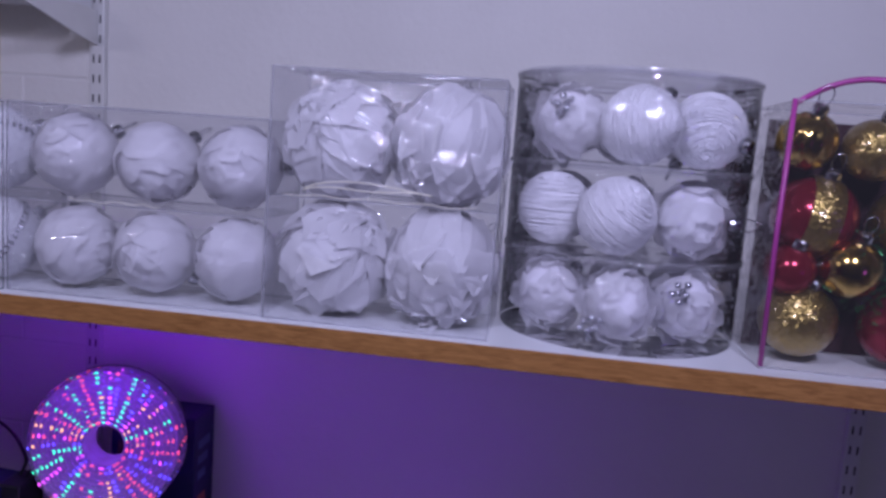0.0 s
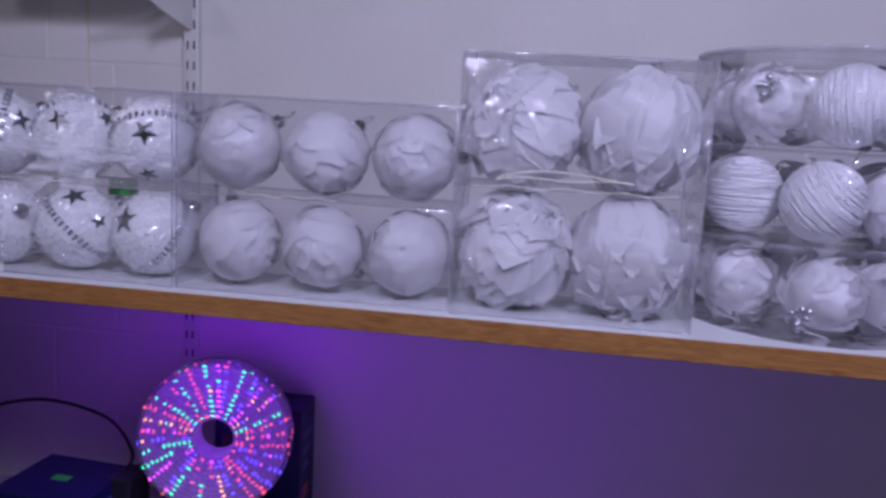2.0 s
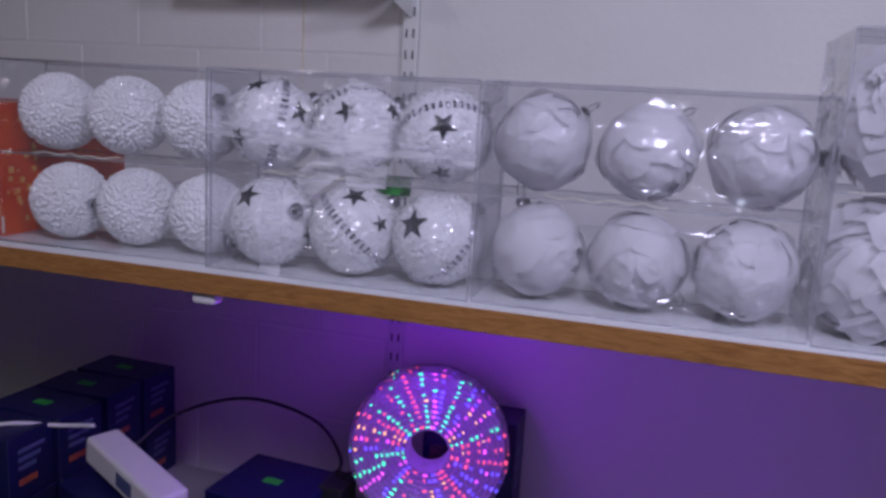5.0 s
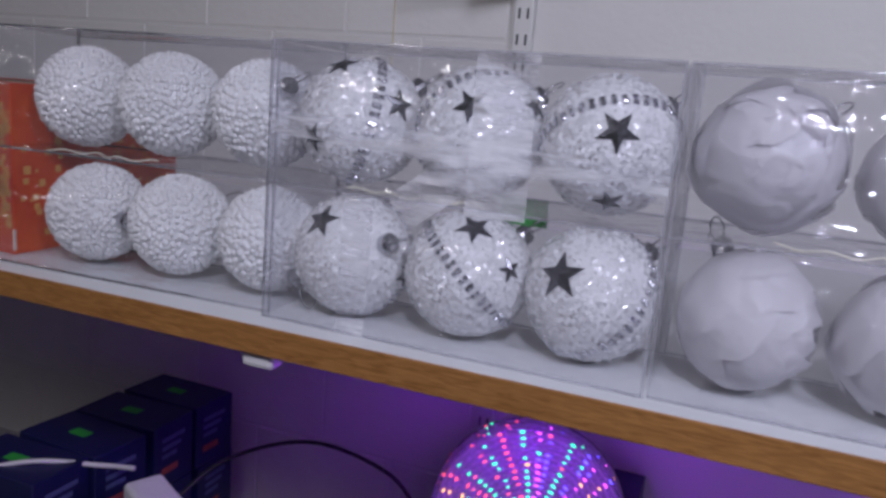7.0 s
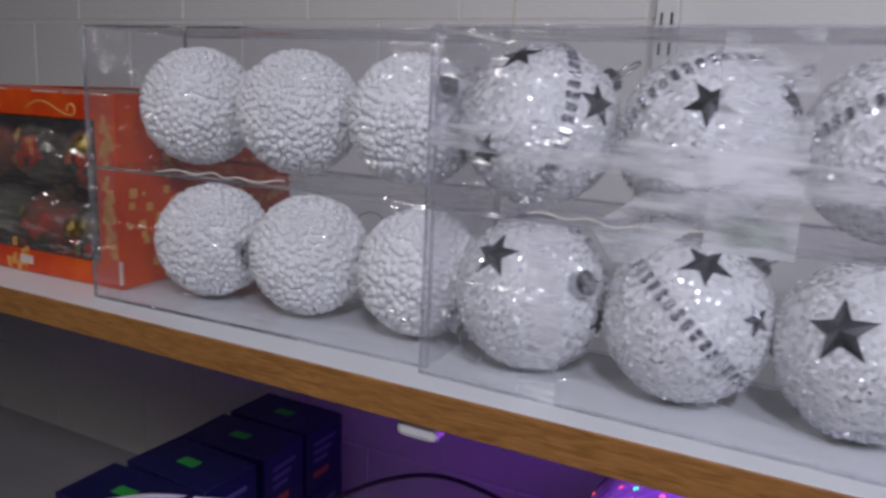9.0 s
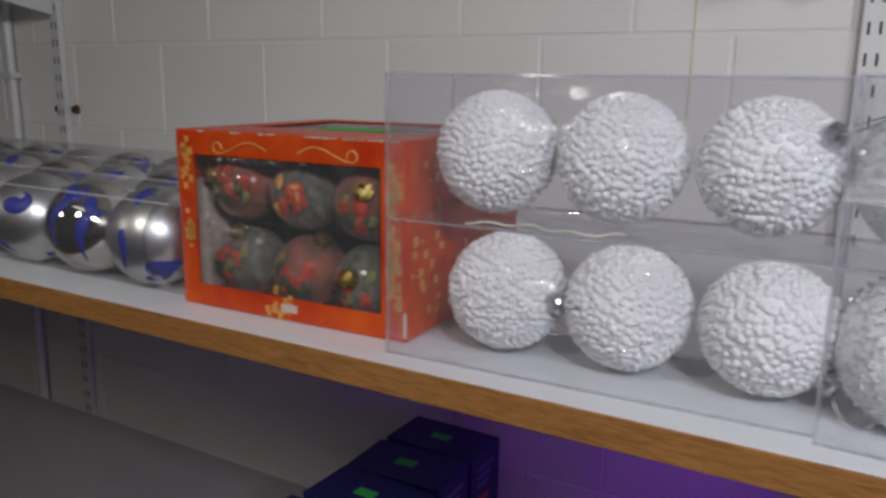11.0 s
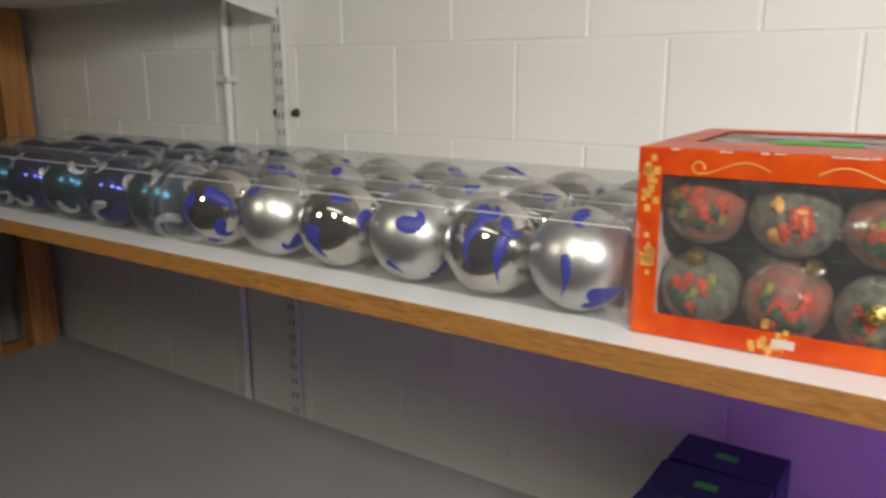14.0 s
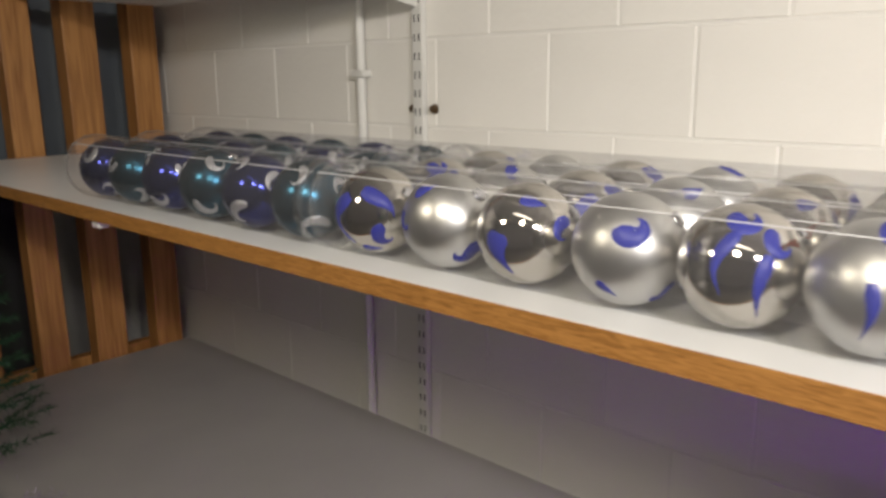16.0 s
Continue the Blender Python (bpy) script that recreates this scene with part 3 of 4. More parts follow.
def strip_bm(r, curve, width, proud=0.0006):
    """A ribbon of glitter lying on a ball: curve of (longitude, latitude)."""
    bm = bmesh.new()
    pts = [Vector((math.cos(la) * math.sin(lo), -math.cos(la) * math.cos(lo), math.sin(la))) for lo, la in curve]
    rows = []
    for i, p in enumerate(pts):
        d = (pts[min(i + 1, len(pts) - 1)] - pts[max(i - 1, 0)]).normalized()
        s = p.cross(d).normalized()
        w = width * 1.45 * (math.sin(math.pi * ((i + 0.6) / (len(pts) + 0.2)) ** 0.6) ** 0.8) * (1.15 - i / len(pts))
        row = []
        for k, h in ((-1, 0.9975), (-0.8, 1 + proud / r), (0, 1 + proud / r), (0.8, 1 + proud / r), (1, 0.9975)):
            row.append(bm.verts.new((p + s * (w * k / r)).normalized() * r * h))
        rows.append(row)
    for a, b in zip(rows, rows[1:]):
        for k in range(4):
            bm.faces.new((a[k], b[k], b[k + 1], a[k + 1]))
    bmesh.ops.recalc_face_normals(bm, faces=bm.faces)
    return bm


def hook_curve(lo0, la0, size, turn, start):
    """A wave hook: a tail that sweeps in and curls up."""
    out = []
    for k in range(26):
        u = k / 25
        rad = size * (1.0 - 0.78 * u)
        a = start + turn * u * 3.9
        out.append((lo0 + rad * math.cos(a), la0 + rad * math.sin(a) * 0.9))
    return out


def painted_ball(r, label, shell, paint, swirls, group, m):
    b = thing("bauble", label, "bauble", group, m)
    part("shell", ball_bm(r, 5), shell, b, "", True)
    for c, w in swirls:
        part("swirl", strip_bm(r, c, w), paint, b, "raised glitter swirl", True)
    part("cap", lathe(bmesh.new(), [(0.0062, -0.001), (0.0064, 0.002), (0.005, 0.0032), (0.0001, 0.0036)], 16), SILVERFOIL, b, "silver crown cap", place=towards((0.8, 0.1, 0.5)) @ Matrix.Translation((0, 0, r - 0.0006)))
    return b


R = 0.0408
# white crumb baubles, in the clear box beside the red carton
case("bauble_box", "clear plastic box of six white crumb-textured baubles", -0.243, 0.006, -0.556, -0.468, 0.175, 2)
RC = 0.0380
crumb = crumb_ball(RC, "white crumb-textured bauble with a silver cap")
caps = ((0.95, -0.31, 0.0), (0.1, 0.95, 0.2), (0.79, -0.35, -0.5), (0.1, 0.95, 0.2), (-0.2, 0.95, 0.1), (0.7, -0.5, 0.45))
for k, (x, z) in enumerate(((-0.179, 0), (-0.101, 0), (-0.022, 0), (-0.189, 1), (-0.110, 1), (-0.030, 1))):
    place = Matrix.Translation((x, -0.511 + 0.003 * ((k * 7) % 3 - 1), Z + 0.0028 + RC + z * 0.0882)) @ towards(caps[k], 0.7 * k)
    if k == 0:
        crumb.matrix_basis = place
    else:
        copy_thing(crumb, place)

# white star baubles
star_case = case("bauble_box", "clear plastic box of six white glitter star baubles, taped", 0.009, 0.254, -0.562, -0.474, 0.176, -1)
TAPE = clear_film("clear_tape", (0.95, 0.95, 0.97), 0.30, 0.14)
tape_tree = TAPE.node_tree
streak, spread, place_in = tape_tree.nodes.new("ShaderNodeTexNoise"), tape_tree.nodes.new("ShaderNodeMapRange"), tape_tree.nodes.new("ShaderNodeMapping")
place_in.inputs["Scale"].default_value, place_in.inputs["Rotation"].default_value = (14, 60, 70), (0, 0.3, 0)
streak.inputs["Scale"].default_value, streak.inputs["Detail"].default_value = 2.0, 5
for q, v in zip(("From Min", "From Max", "To Min", "To Max"), (0.40, 0.66, 0.06, 0.75)):
    spread.inputs[q].default_value = v
tape_tree.links.new(tape_tree.nodes["Texture Coordinate"].outputs["Object"], place_in.inputs["Vector"])
tape_tree.links.new(place_in.outputs["Vector"], streak.inputs["Vector"])
tape_tree.links.new(streak.outputs["Fac"], spread.inputs["Value"])
tape_tree.links.new(spread.outputs["Result"], tape_tree.nodes["Mix Shader"].inputs[0])
for u0, v0, u1, v1, wd in ((-0.122, 0.128, 0.122, 0.112, 0.008), (0.030, 0.176, 0.030, 0.085, 0.018), (-0.058, 0.0, -0.056, 0.085, 0.010), (0.010, 0.110, -0.030, 0.080, 0.012)):
    du, dv = u1 - u0, v1 - v0
    ln = math.hypot(du, dv)
    ox, oz = -dv / ln * wd, du / ln * wd
    part("tape", sheet((u0 - ox, -0.0446, v0 - oz), (du, 0, dv), (2 * ox, 0, 2 * oz), 4), TAPE, star_case, "strip of clear sticky tape")
part("sticker", box(0.005, 0.038, 0.0428, 0.0432, 0.070, 0.088), mat("green_label", (0.05, 0.55, 0.07), 0.5, vary=0.1, vscale=80), star_case, "green price sticker")
for k, (x, up, lab, turn, band, stars, cap) in enumerate((
        (0.050, 1, "an upright rhinestone band and stars", 27, ((0.25, 0.85), (0.0, -0.75)), (((-0.35, 0.74), 0.011, 0.3), ((0.55, 0.15), 0.011, 1.0), ((-0.72, -0.40), 0.010, 2.0)), None),
        (0.133, 1, "a rhinestone band arching over its crown", 17, ((-0.85, 0.15), (-0.05, 0.72)), (((-0.15, 0.20), 0.011, 0.6), ((0.75, 0.35), 0.009, 0.2)), None),
        (0.2125, 1, "a rhinestone band above one dark star", 7, ((-0.85, 0.02), (0.2, 0.48)), (((0.12, 0.02), 0.0125, 3.2), ((0.1, -0.85), 0.009, 0.4)), None),
        (0.051, 0, "one dark star and its cap turned outwards", 27, ((0.9, 0.1), (0.65, -0.7)), (((-0.55, 0.48), 0.013, 0.1), ((0.82, -0.3), 0.009, 0.6)), (0.46, 0.16)),
        (0.133, 0, "a rhinestone band slanting across its front", 17, ((-0.55, 0.45), (0.45, -0.55)), (((0.05, 0.66), 0.012, 0.5), ((0.62, 0.1), 0.008, 0.2)), None),
        (0.2125, 0, "one dark star beside a rhinestone band", 7, ((0.80, 0.25), (0.0, -0.86)), (((-0.42, 0.20), 0.0145, 0.2),), None))):
    star_ball(R, "white glitter bauble with " + lab, turn, band, stars, cap, 60 + k, pose(x, -0.517, Z + 0.0015 + R + up * 0.0885))

# white rose baubles
case("bauble_box", "clear plastic box of six white cloth rose baubles", 0.256, 0.507, -0.562, -0.474, 0.176, 0)
rose_a = rose_ball(R, "white cloth rose bauble with spiral folds", (0.15, -0.85, 0.30), 26, 1)
rose_b = rose_ball(R, "white cloth rose bauble with loose folds", (0.25, -0.65, -0.60), 22, 7)
for k, (x, up) in enumerate(((0.2975, 1), (0.381, 1), (0.4645, 1), (0.2975, 0), (0.381, 0), (0.4645, 0))):
    src = (rose_a, rose_b)[k % 2]
    place = pose(x, -0.518, Z + 0.0015 + R + up * 0.0885, 0, (0, 0, 40, -60, 90, 150)[k], (0, 10, -15, 20, -10, 5)[k])
    if k < 2:
        src.matrix_basis = place
    else:
        copy_thing(src, place)

# large petal baubles
case("bauble_box", "large clear plastic box of four white petal baubles", 0.509, 0.712, -0.566, -0.462, 0.222, 0)
RP = 0.0515
petal_kinds = [
    petal_ball(RP, "large white bauble of shaggy cloth petals", (-0.5, -0.6, 0.6), 90, 0.056, 0.034, 0.006, 3, "white petal baubles"),
    petal_ball(RP, "large white bauble of pointed cloth petals", (0.1, -0.3, -0.95), 70, 0.064, 0.040, 0.006, 5, "white petal baubles"),
]
petal_kinds[0].matrix_basis = pose(0.560, -0.513, Z + 0.002 + RP + 0.110, 0, 0, 0)
petal_kinds[1].matrix_basis = pose(0.661, -0.513, Z + 0.002 + RP, 0, 0, 0)
copy_thing(petal_kinds[0], pose(0.560, -0.513, Z + 0.002 + RP, 0, 70, 30))
copy_thing(petal_kinds[1], pose(0.661, -0.513, Z + 0.002 + RP + 0.110, 40, 0, 60))

# round drum of mixed white baubles
RD = 0.110
drum = thing("bauble_drum", "round clear plastic drum of white baubles in three tiers", "plastic drum", "", pose(0.826, -0.463, Z + 0.001))
for k in range(3):
    part("tier", lathe(bmesh.new(), [(RD, 0.002 + k * 0.0790), (RD + 0.0006, 0.004 + k * 0.0790), (RD + 0.0006, 0.0775 + k * 0.0790)], 64), FILM, drum, "", True)
    part("tier_floor", lathe(bmesh.new(), [(0.0001, k * 0.0790 + 0.0012), (RD - 0.001, k * 0.0790 + 0.0012)], 48), FILM, drum)
    part("rim", lathe(bmesh.new(), [(RD + 0.0004, 0.0750 + k * 0.0790), (RD + 0.0018, 0.0760 + k * 0.0790), (RD + 0.0018, 0.0800 + k * 0.0790), (RD + 0.0004, 0.0810 + k * 0.0790)], 64), FILMEDGE, drum, "clear pressed rim", True)
part("lid", lathe(bmesh.new(), [(0.0001, 0.2376), (RD, 0.2376)], 64), FILM, drum)
RS = 0.0342
flower = rose_ball(RS * 1.04, "small white flower bauble of broad petals", (0.1, -0.9, 0.3), 22, 11, "white drum baubles", 0.52, 0.20)
flower2 = rose_ball(RS * 1.04, "small white flower bauble of curled petals", (0.3, -0.6, 0.6), 18, 13, "white drum baubles", 0.60, 0.19)
yarn = yarn_ball(RS, "small white yarn-wound bauble", 4)
DX, DY = 0.826, -0.463
first = set()
for tier, ring in enumerate(((flower, flower2, flower, yarn, flower2, flower), (yarn, yarn, flower2, yarn, flower, yarn), (flower, yarn, yarn, flower2, yarn, flower))):
    for k, src in enumerate(ring):
        a = radians((-152, -94, -36, 24, 86, 148)[k] + (0, -6, 4)[tier])
        place = pose(DX + 0.0715 * math.cos(a), DY + 0.0715 * math.sin(a), Z + 0.003 + RS + tier * 0.0790, 40 * tier * k, 25 * k, 30 * tier)
        if src.name in first:
            copy_thing(src, place)
        else:
            src.matrix_basis = place
            first.add(src.name)
bead = thing("bead_cluster", "cluster of silver beads tied to a bauble", "beads", "silver beads")
bm = bmesh.new()
for k in range(9):
    s = ball_bm(0.0032, 2)
    s.transform(Matrix.Translation((0.006 * math.cos(k * 2.4), 0.006 * math.sin(k * 2.4), 0.0022 * k - 0.008)))
    me = bpy.data.meshes.new("bead")
    s.to_mesh(me)
    s.free()
    bm.from_mesh(me)
    bpy.data.meshes.remove(me)
part("beads", bm, RHINE, bead, "", True)
bead.matrix_basis = pose(0.797, -0.560, Z + 0.022, 0, 30, 0)
copy_thing(bead, pose(0.871, -0.548, Z + 0.055, 40, 0, 0))
copy_thing(bead, pose(0.757, -0.534, Z + 0.208, 60, 20, 0))

# ---------------- gift bag of gold and red baubles ----------------
GOLD = mat("gold_shiny", (0.55, 0.38, 0.10), 0.12, 1.0, vary=0.1, vscale=30)
GOLDGLIT = glitter("gold_glitter", (0.36, 0.26, 0.07), 0.3, 700, 0.9)
REDSHINE = mat("red_shiny", (0.24, 0.012, 0.03), 0.15, 0.6, vary=0.15, vscale=30)
TINSEL = mat("green_tinsel", (0.02, 0.16, 0.04), 0.25, 0.6, vary=0.3, vscale=100)
PINK = mat("pink_ribbon", (0.42, 0.06, 0.30), 0.4, vary=0.2, vscale=60)
gx0, gx1, gy0, gy1, gh = 0.942, 1.120, -0.555, -0.435, 0.222
bag = case("bauble_bag", "clear plastic carrier of gold and red baubles with pink piping", gx0, gx1, gy0, gy1, gh, 0, False, film=BAGFILM)
w, d = (gx1 - gx0) / 2, (gy1 - gy0) / 2
# added dark sheet stands for the carrier's dark, filled inside
part("dark_backing", box(-w + 0.002, w - 0.002, 0.016, 0.018, 0.002, gh - 0.012), mat("dark_maroon_sheet", (0.035, 0.006, 0.010), 0.8, vary=0.4, vscale=40), bag, "dark maroon sheet added for the dark inside")
for sx in (-1, 1):
    part("piping", rod(bmesh.new(), [(sx * w, -d, 0.002), (sx * (w + 0.001), -d - 0.001, gh / 2), (sx * w, -d, gh + 0.001)], 0.0022, 6), PINK, bag, "pink cord piping", True)
pts = [(-0.078 + 0.11 * u, -0.03 + 0.01 * math.sin(6 * u), gh + 0.001 + 0.022 * math.sin(math.pi * u)) for u in np.linspace(0, 1, 18)]
part("handle", rod(bmesh.new(), pts, 0.0028, 6), PINK, bag, "pink ribbon handle", True)
ornaments = [("gold ribbed bauble with a shiny finish", GOLD, 0.024, 0.985, -0.525, 0.190), ("gold glitter bauble in the carrier", GOLDGLIT, 0.026, 1.040, -0.522, 0.186),
             ("red shiny bauble with a gold band", REDSHINE, 0.036, 1.003, -0.512, 0.126), ("gold glitter bauble in the carrier", GOLDGLIT, 0.033, 1.000, -0.515, 0.036),
             ("gold shiny bauble in the carrier", GOLD, 0.026, 1.032, -0.528, 0.086), ("gold glitter bauble in the carrier", GOLDGLIT, 0.032, 1.080, -0.512, 0.126),
             ("red shiny bauble in the carrier", REDSHINE, 0.034, 1.085, -0.512, 0.037), ("red shiny bauble in the carrier", REDSHINE, 0.024, 1.095, -0.52, 0.19), ("red shiny bauble in the carrier", REDSHINE, 0.022, 0.985, -0.526, 0.080)]
for lab, m, r, x, y, z in ornaments:
    o = thing("bauble", lab, "bauble", "gold and red baubles", pose(x - 0.021, y, Z + z + 0.002, 20, 10, 0))
    bm = ball_bm(r, 4)
    if "ribbed" in lab:
        for v in bm.verts:
            v.co *= 1 + 0.05 * math.cos(14 * math.atan2(v.co.y, v.co.x))
    part("shell", bm, m, o, "", True)
    if "band" in lab:
        band = lathe(bmesh.new(), [(math.sqrt(r * r - h * h) + 0.0008, h) for h in np.linspace(-0.013, 0.013, 9)], 48)
        part("band", band, GOLDGLIT, o, "gold glitter band", True, place=Euler((0, radians(90), 0)).to_matrix().to_4x4())
    cap_and_loop(o, r, Matrix())
tin = thing("tinsel", "green foil tinsel between the gold baubles", "tinsel")
bm = bmesh.new()
rnd = random.Random(8)
for k in range(420):
    c = Vector((1.036 + rnd.gauss(0, 0.018), -0.532 + rnd.gauss(0, 0.008), Z + 0.085 + rnd.gauss(0, 0.022)))
    dvec = Vector((rnd.gauss(0, 1), rnd.gauss(0, 1), rnd.gauss(0, 1))).normalized()
    s = dvec.orthogonal().normalized() * 0.0006
    e = dvec * 0.009
    t = dvec.cross(s).normalized() * 0.0003
    a = [bm.verts.new(c + q) for q in (-s, s, t)]
    tip = bm.verts.new(c + e)
    bm.faces.new(a)
    for i in range(3):
        bm.faces.new((a[i], a[(i + 1) % 3], tip))
part("strands", bm, TINSEL, tin)

# ---------------- red carton with six printed baubles ----------------
RED = mat("red_print", (0.64, 0.095, 0.008), 0.34, vary=0.35, vscale=26, wear=(0.45, 0.022, 0.004), spec=0.35)
ORANGE = mat("gold_print", (0.72, 0.36, 0.08), 0.4, vary=0.3, vscale=60)
CARD = mat("dark_card", (0.03, 0.03, 0.035), 0.7)
WORN = mat("worn_card", (0.62, 0.52, 0.45), 0.7, vary=0.2, vscale=80)
GREENTAG = mat("green_sticker", (0.04, 0.42, 0.05), 0.5, vary=0.1, vscale=80)
cw, cd, ch = 0.199, 0.190, 0.133
carton = thing("bauble_carton", "red printed carton with a window and worn edges", "carton", "", pose(-0.344, -0.4475, Z + 0.0008, 0, 0, 2.0))
fx, ft, fb = cw / 2, 0.017, 0.017


def frame_panel(name, w, h, l, rr, b, t, th, place):
    """Four card strips in the xz plane that leave a window between them."""
    for x0, x1, z0, z1 in ((-w / 2, -w / 2 + l, 0, h), (w / 2 - rr, w / 2, 0, h), (-w / 2 + l, w / 2 - rr, 0, b), (-w / 2 + l, w / 2 - rr, h - t, h)):
        part(name, box(x0, x1, -th, 0, z0, z1), RED, carton, place=place)


frame_panel("front_strip", cw, ch, 0.0165, 0.0185, 0.0165, 0.0175, 0.0008, Matrix.Translation((0, -cd / 2, 0)))
frame_panel("top_strip", cw, cd, 0.022, 0.022, 0.055, 0.018, 0.0008, Matrix.Translation((0, -cd / 2, ch)) @ Euler((radians(-90), 0, 0)).to_matrix().to_4x4())
part("side", box(-cw / 2 - 0.0004, -cw / 2 + 0.0004, -cd / 2, cd / 2, 0, ch), RED, carton)
part("side", box(cw / 2 - 0.0004, cw / 2 + 0.0004, -cd / 2, cd / 2, 0, ch), RED, carton)
part("back", box(-cw / 2, cw / 2, cd / 2 - 0.0008, cd / 2, 0, ch), RED, carton)
part("base", box(-cw / 2, cw / 2, -cd / 2, cd / 2, 0, 0.0008), RED, carton)
part("inner_back", box(-cw / 2 + 0.002, cw / 2 - 0.002, 0.02, 0.021, 0.002, ch - 0.002), CARD, carton, "dark inner card")
part("inner_end", box(-cw / 2 + 0.003, -cw / 2 + 0.012, -cd / 2 + 0.012, 0.018, 0.002, ch * 0.72, 0.003), WORN, carton, "pale inner card end")
part("window", box(-cw / 2 + 0.003, cw / 2 - 0.003, -cd / 2 + 0.0006, -cd / 2 + 0.0009, 0.003, ch - 0.003), BAGFILM, carton, "clear window film")
part("top_window", box(-cw / 2 + 0.003, cw / 2 - 0.003, -cd / 2 + 0.03, cd / 2 - 0.003, ch - 0.0012, ch - 0.0009), FILMEDGE, carton, "hazy top window film")
part("sticker", box(-0.03, 0.03, -0.012, 0.010, ch - 0.0007, ch - 0.0002), GREENTAG, carton, "green price sticker")
rnd = random.Random(21)
bm = bmesh.new()
for x, z in ((-0.0915, 0.118), (-0.0925, 0.100), (-0.0905, 0.062), (-0.0915, 0.056), (0.0905, 0.115), (0.0915, 0.10), (0.0905, 0.094), (0.091, 0.07), (0.0905, 0.052), (0.0895, 0.046), (0.0915, 0.036), (0.002, 0.008), (-0.012, 0.010)):
    for q in range(10):
        ox, oz, s = rnd.gauss(0, 0.003), rnd.gauss(0, 0.0065), rnd.uniform(0.0006, 0.0026)
        slab(bm, max(-0.0993, x + ox - s), min(0.0993, x + ox + s), -cd / 2 - 0.0011, -cd / 2 - 0.0006, z + oz - s * 1.2, z + oz + s * 1.2)
for q in range(70):
    yy0, zz0, s = rnd.uniform(-cd / 2 + 0.006, cd / 2 - 0.006), rnd.uniform(0.008, ch - 0.008), rnd.uniform(0.0008, 0.0036)
    slab(bm, cw / 2 + 0.0005, cw / 2 + 0.0009, yy0 - s, yy0 + s, zz0 - s, zz0 + s)
tagged(part("print", bm, ORANGE, carton, "gold printed blossoms"), kind="stuff")
for sgn in (-1, 1):
    pts = [(sgn * (0.014 + 0.045 * u), -cd / 2 - 0.001, 0.121 + 0.006 * math.sin(4.5 * u) * (1 - 0.4 * u)) for u in np.linspace(0, 1, 16)]
    pts += [(sgn * (0.059 + 0.004 * math.sin(a)), -cd / 2 - 0.001, pts[-1][2] + 0.004 - 0.004 * math.cos(a)) for a in np.linspace(0.3, 5, 10)]
    part("scroll", rod(bmesh.new(), pts, 0.0007, 5), ORANGE, carton, "gold printed scroll")
bm = bmesh.new()
for k in range(26):
    u = rnd.uniform(-cw / 2, cw / 2 - 0.008)
    slab(bm, u, u + rnd.uniform(0.002, 0.009), -cd / 2 - 0.0009, -cd / 2 + 0.002, ch - 0.0006 * rnd.uniform(0.5, 1.6), ch + 0.0004)
slab(bm, cw / 2 - 0.001, cw / 2 + 0.0006, -cd / 2 - 0.001, -cd / 2 + 0.001, 0.003, 0.020)
slab(bm, -0.004, 0.010, -cd / 2 - 0.0012, -cd / 2 - 0.0007, 0.006, 0.012)
tagged(part("worn_edge", bm, WORN, carton, "whitened worn card edge"), kind="stuff")

NET = mat("glitter_net", (0.17, 0.16, 0.13), 0.2, coat=1.0, bump=0.6, bscale=900, vary=0.4, vscale=150, wear=(0.05, 0.06, 0.04))
NETRED = mat("glitter_net_red", (0.36, 0.09, 0.05), 0.2, coat=1.0, bump=0.6, bscale=900, vary=0.5, vscale=70, wear=(0.06, 0.06, 0.04))
for net in (NET, NETRED):
    net.node_tree.nodes["Principled BSDF"].inputs["Sheen Weight"].default_value = 0.12
PAINTRED = mat("red_paint", (0.55, 0.05, 0.015), 0.35, bump=0.5, bscale=900, vary=0.5, vscale=200)
PAINTGREEN = mat("green_paint", (0.03, 0.07, 0.03), 0.5, bump=0.5, bscale=900, vary=0.5, vscale=200)
LEAF = mat("yellow_leaf", (0.24, 0.25, 0.05), 0.5, bump=0.5, bscale=900, vary=0.5, vscale=200)
rr = 0.0275


def glass_bauble(k, x, z):
    b = thing("bauble", "glass bauble with sugar glitter, red and green painted blossom", "bauble", "carton baubles", pose(x, -0.511, Z + z, 0, 0, 2))
    bm = ball_bm(rr, 4)
    bm.transform(Matrix.Diagonal((1.06, 1, 0.98, 1)))
    part("shell", bm, NETRED if k % 2 == 0 else NET, b, "", True)
    rn = random.Random(40 + k)
    for j in range(10):
        lo, la = rn.uniform(-0.5, 0.6), rn.uniform(-0.45, 0.55)
        c = [(lo + 0.16 * u * math.cos(j * 1.3), la + 0.2 * u * math.sin(j * 1.3) + 0.05 * math.sin(5 * u)) for u in np.linspace(-1, 1, 9)]
        part("blossom", strip_bm(rr * 1.045, c, (0.0062, 0.0045, 0.0052, 0.0022, 0.0035)[j % 5]), (PAINTRED, PAINTGREEN, PAINTRED, LEAF, PAINTGREEN)[j % 5] if k != 1 else (PAINTRED, ORANGE, PAINTRED)[j % 3], b, "painted blossom stroke", True)
    bm = bmesh.new()
    lathe(bm, [(0.0062, -0.001), (0.0066, 0.003), (0.0064, 0.007), (0.0001, 0.009)], 14)
    part("cap", bm, GOLDGLIT, b, "gold crown cap", place=Euler((radians((50, 20, 60, 30, 10, 75)[k]), radians((-60, 10, 40, 0, 30, -15)[k]), 0)).to_matrix().to_4x4() @ Matrix.Translation((0, 0, rr)))
    return b


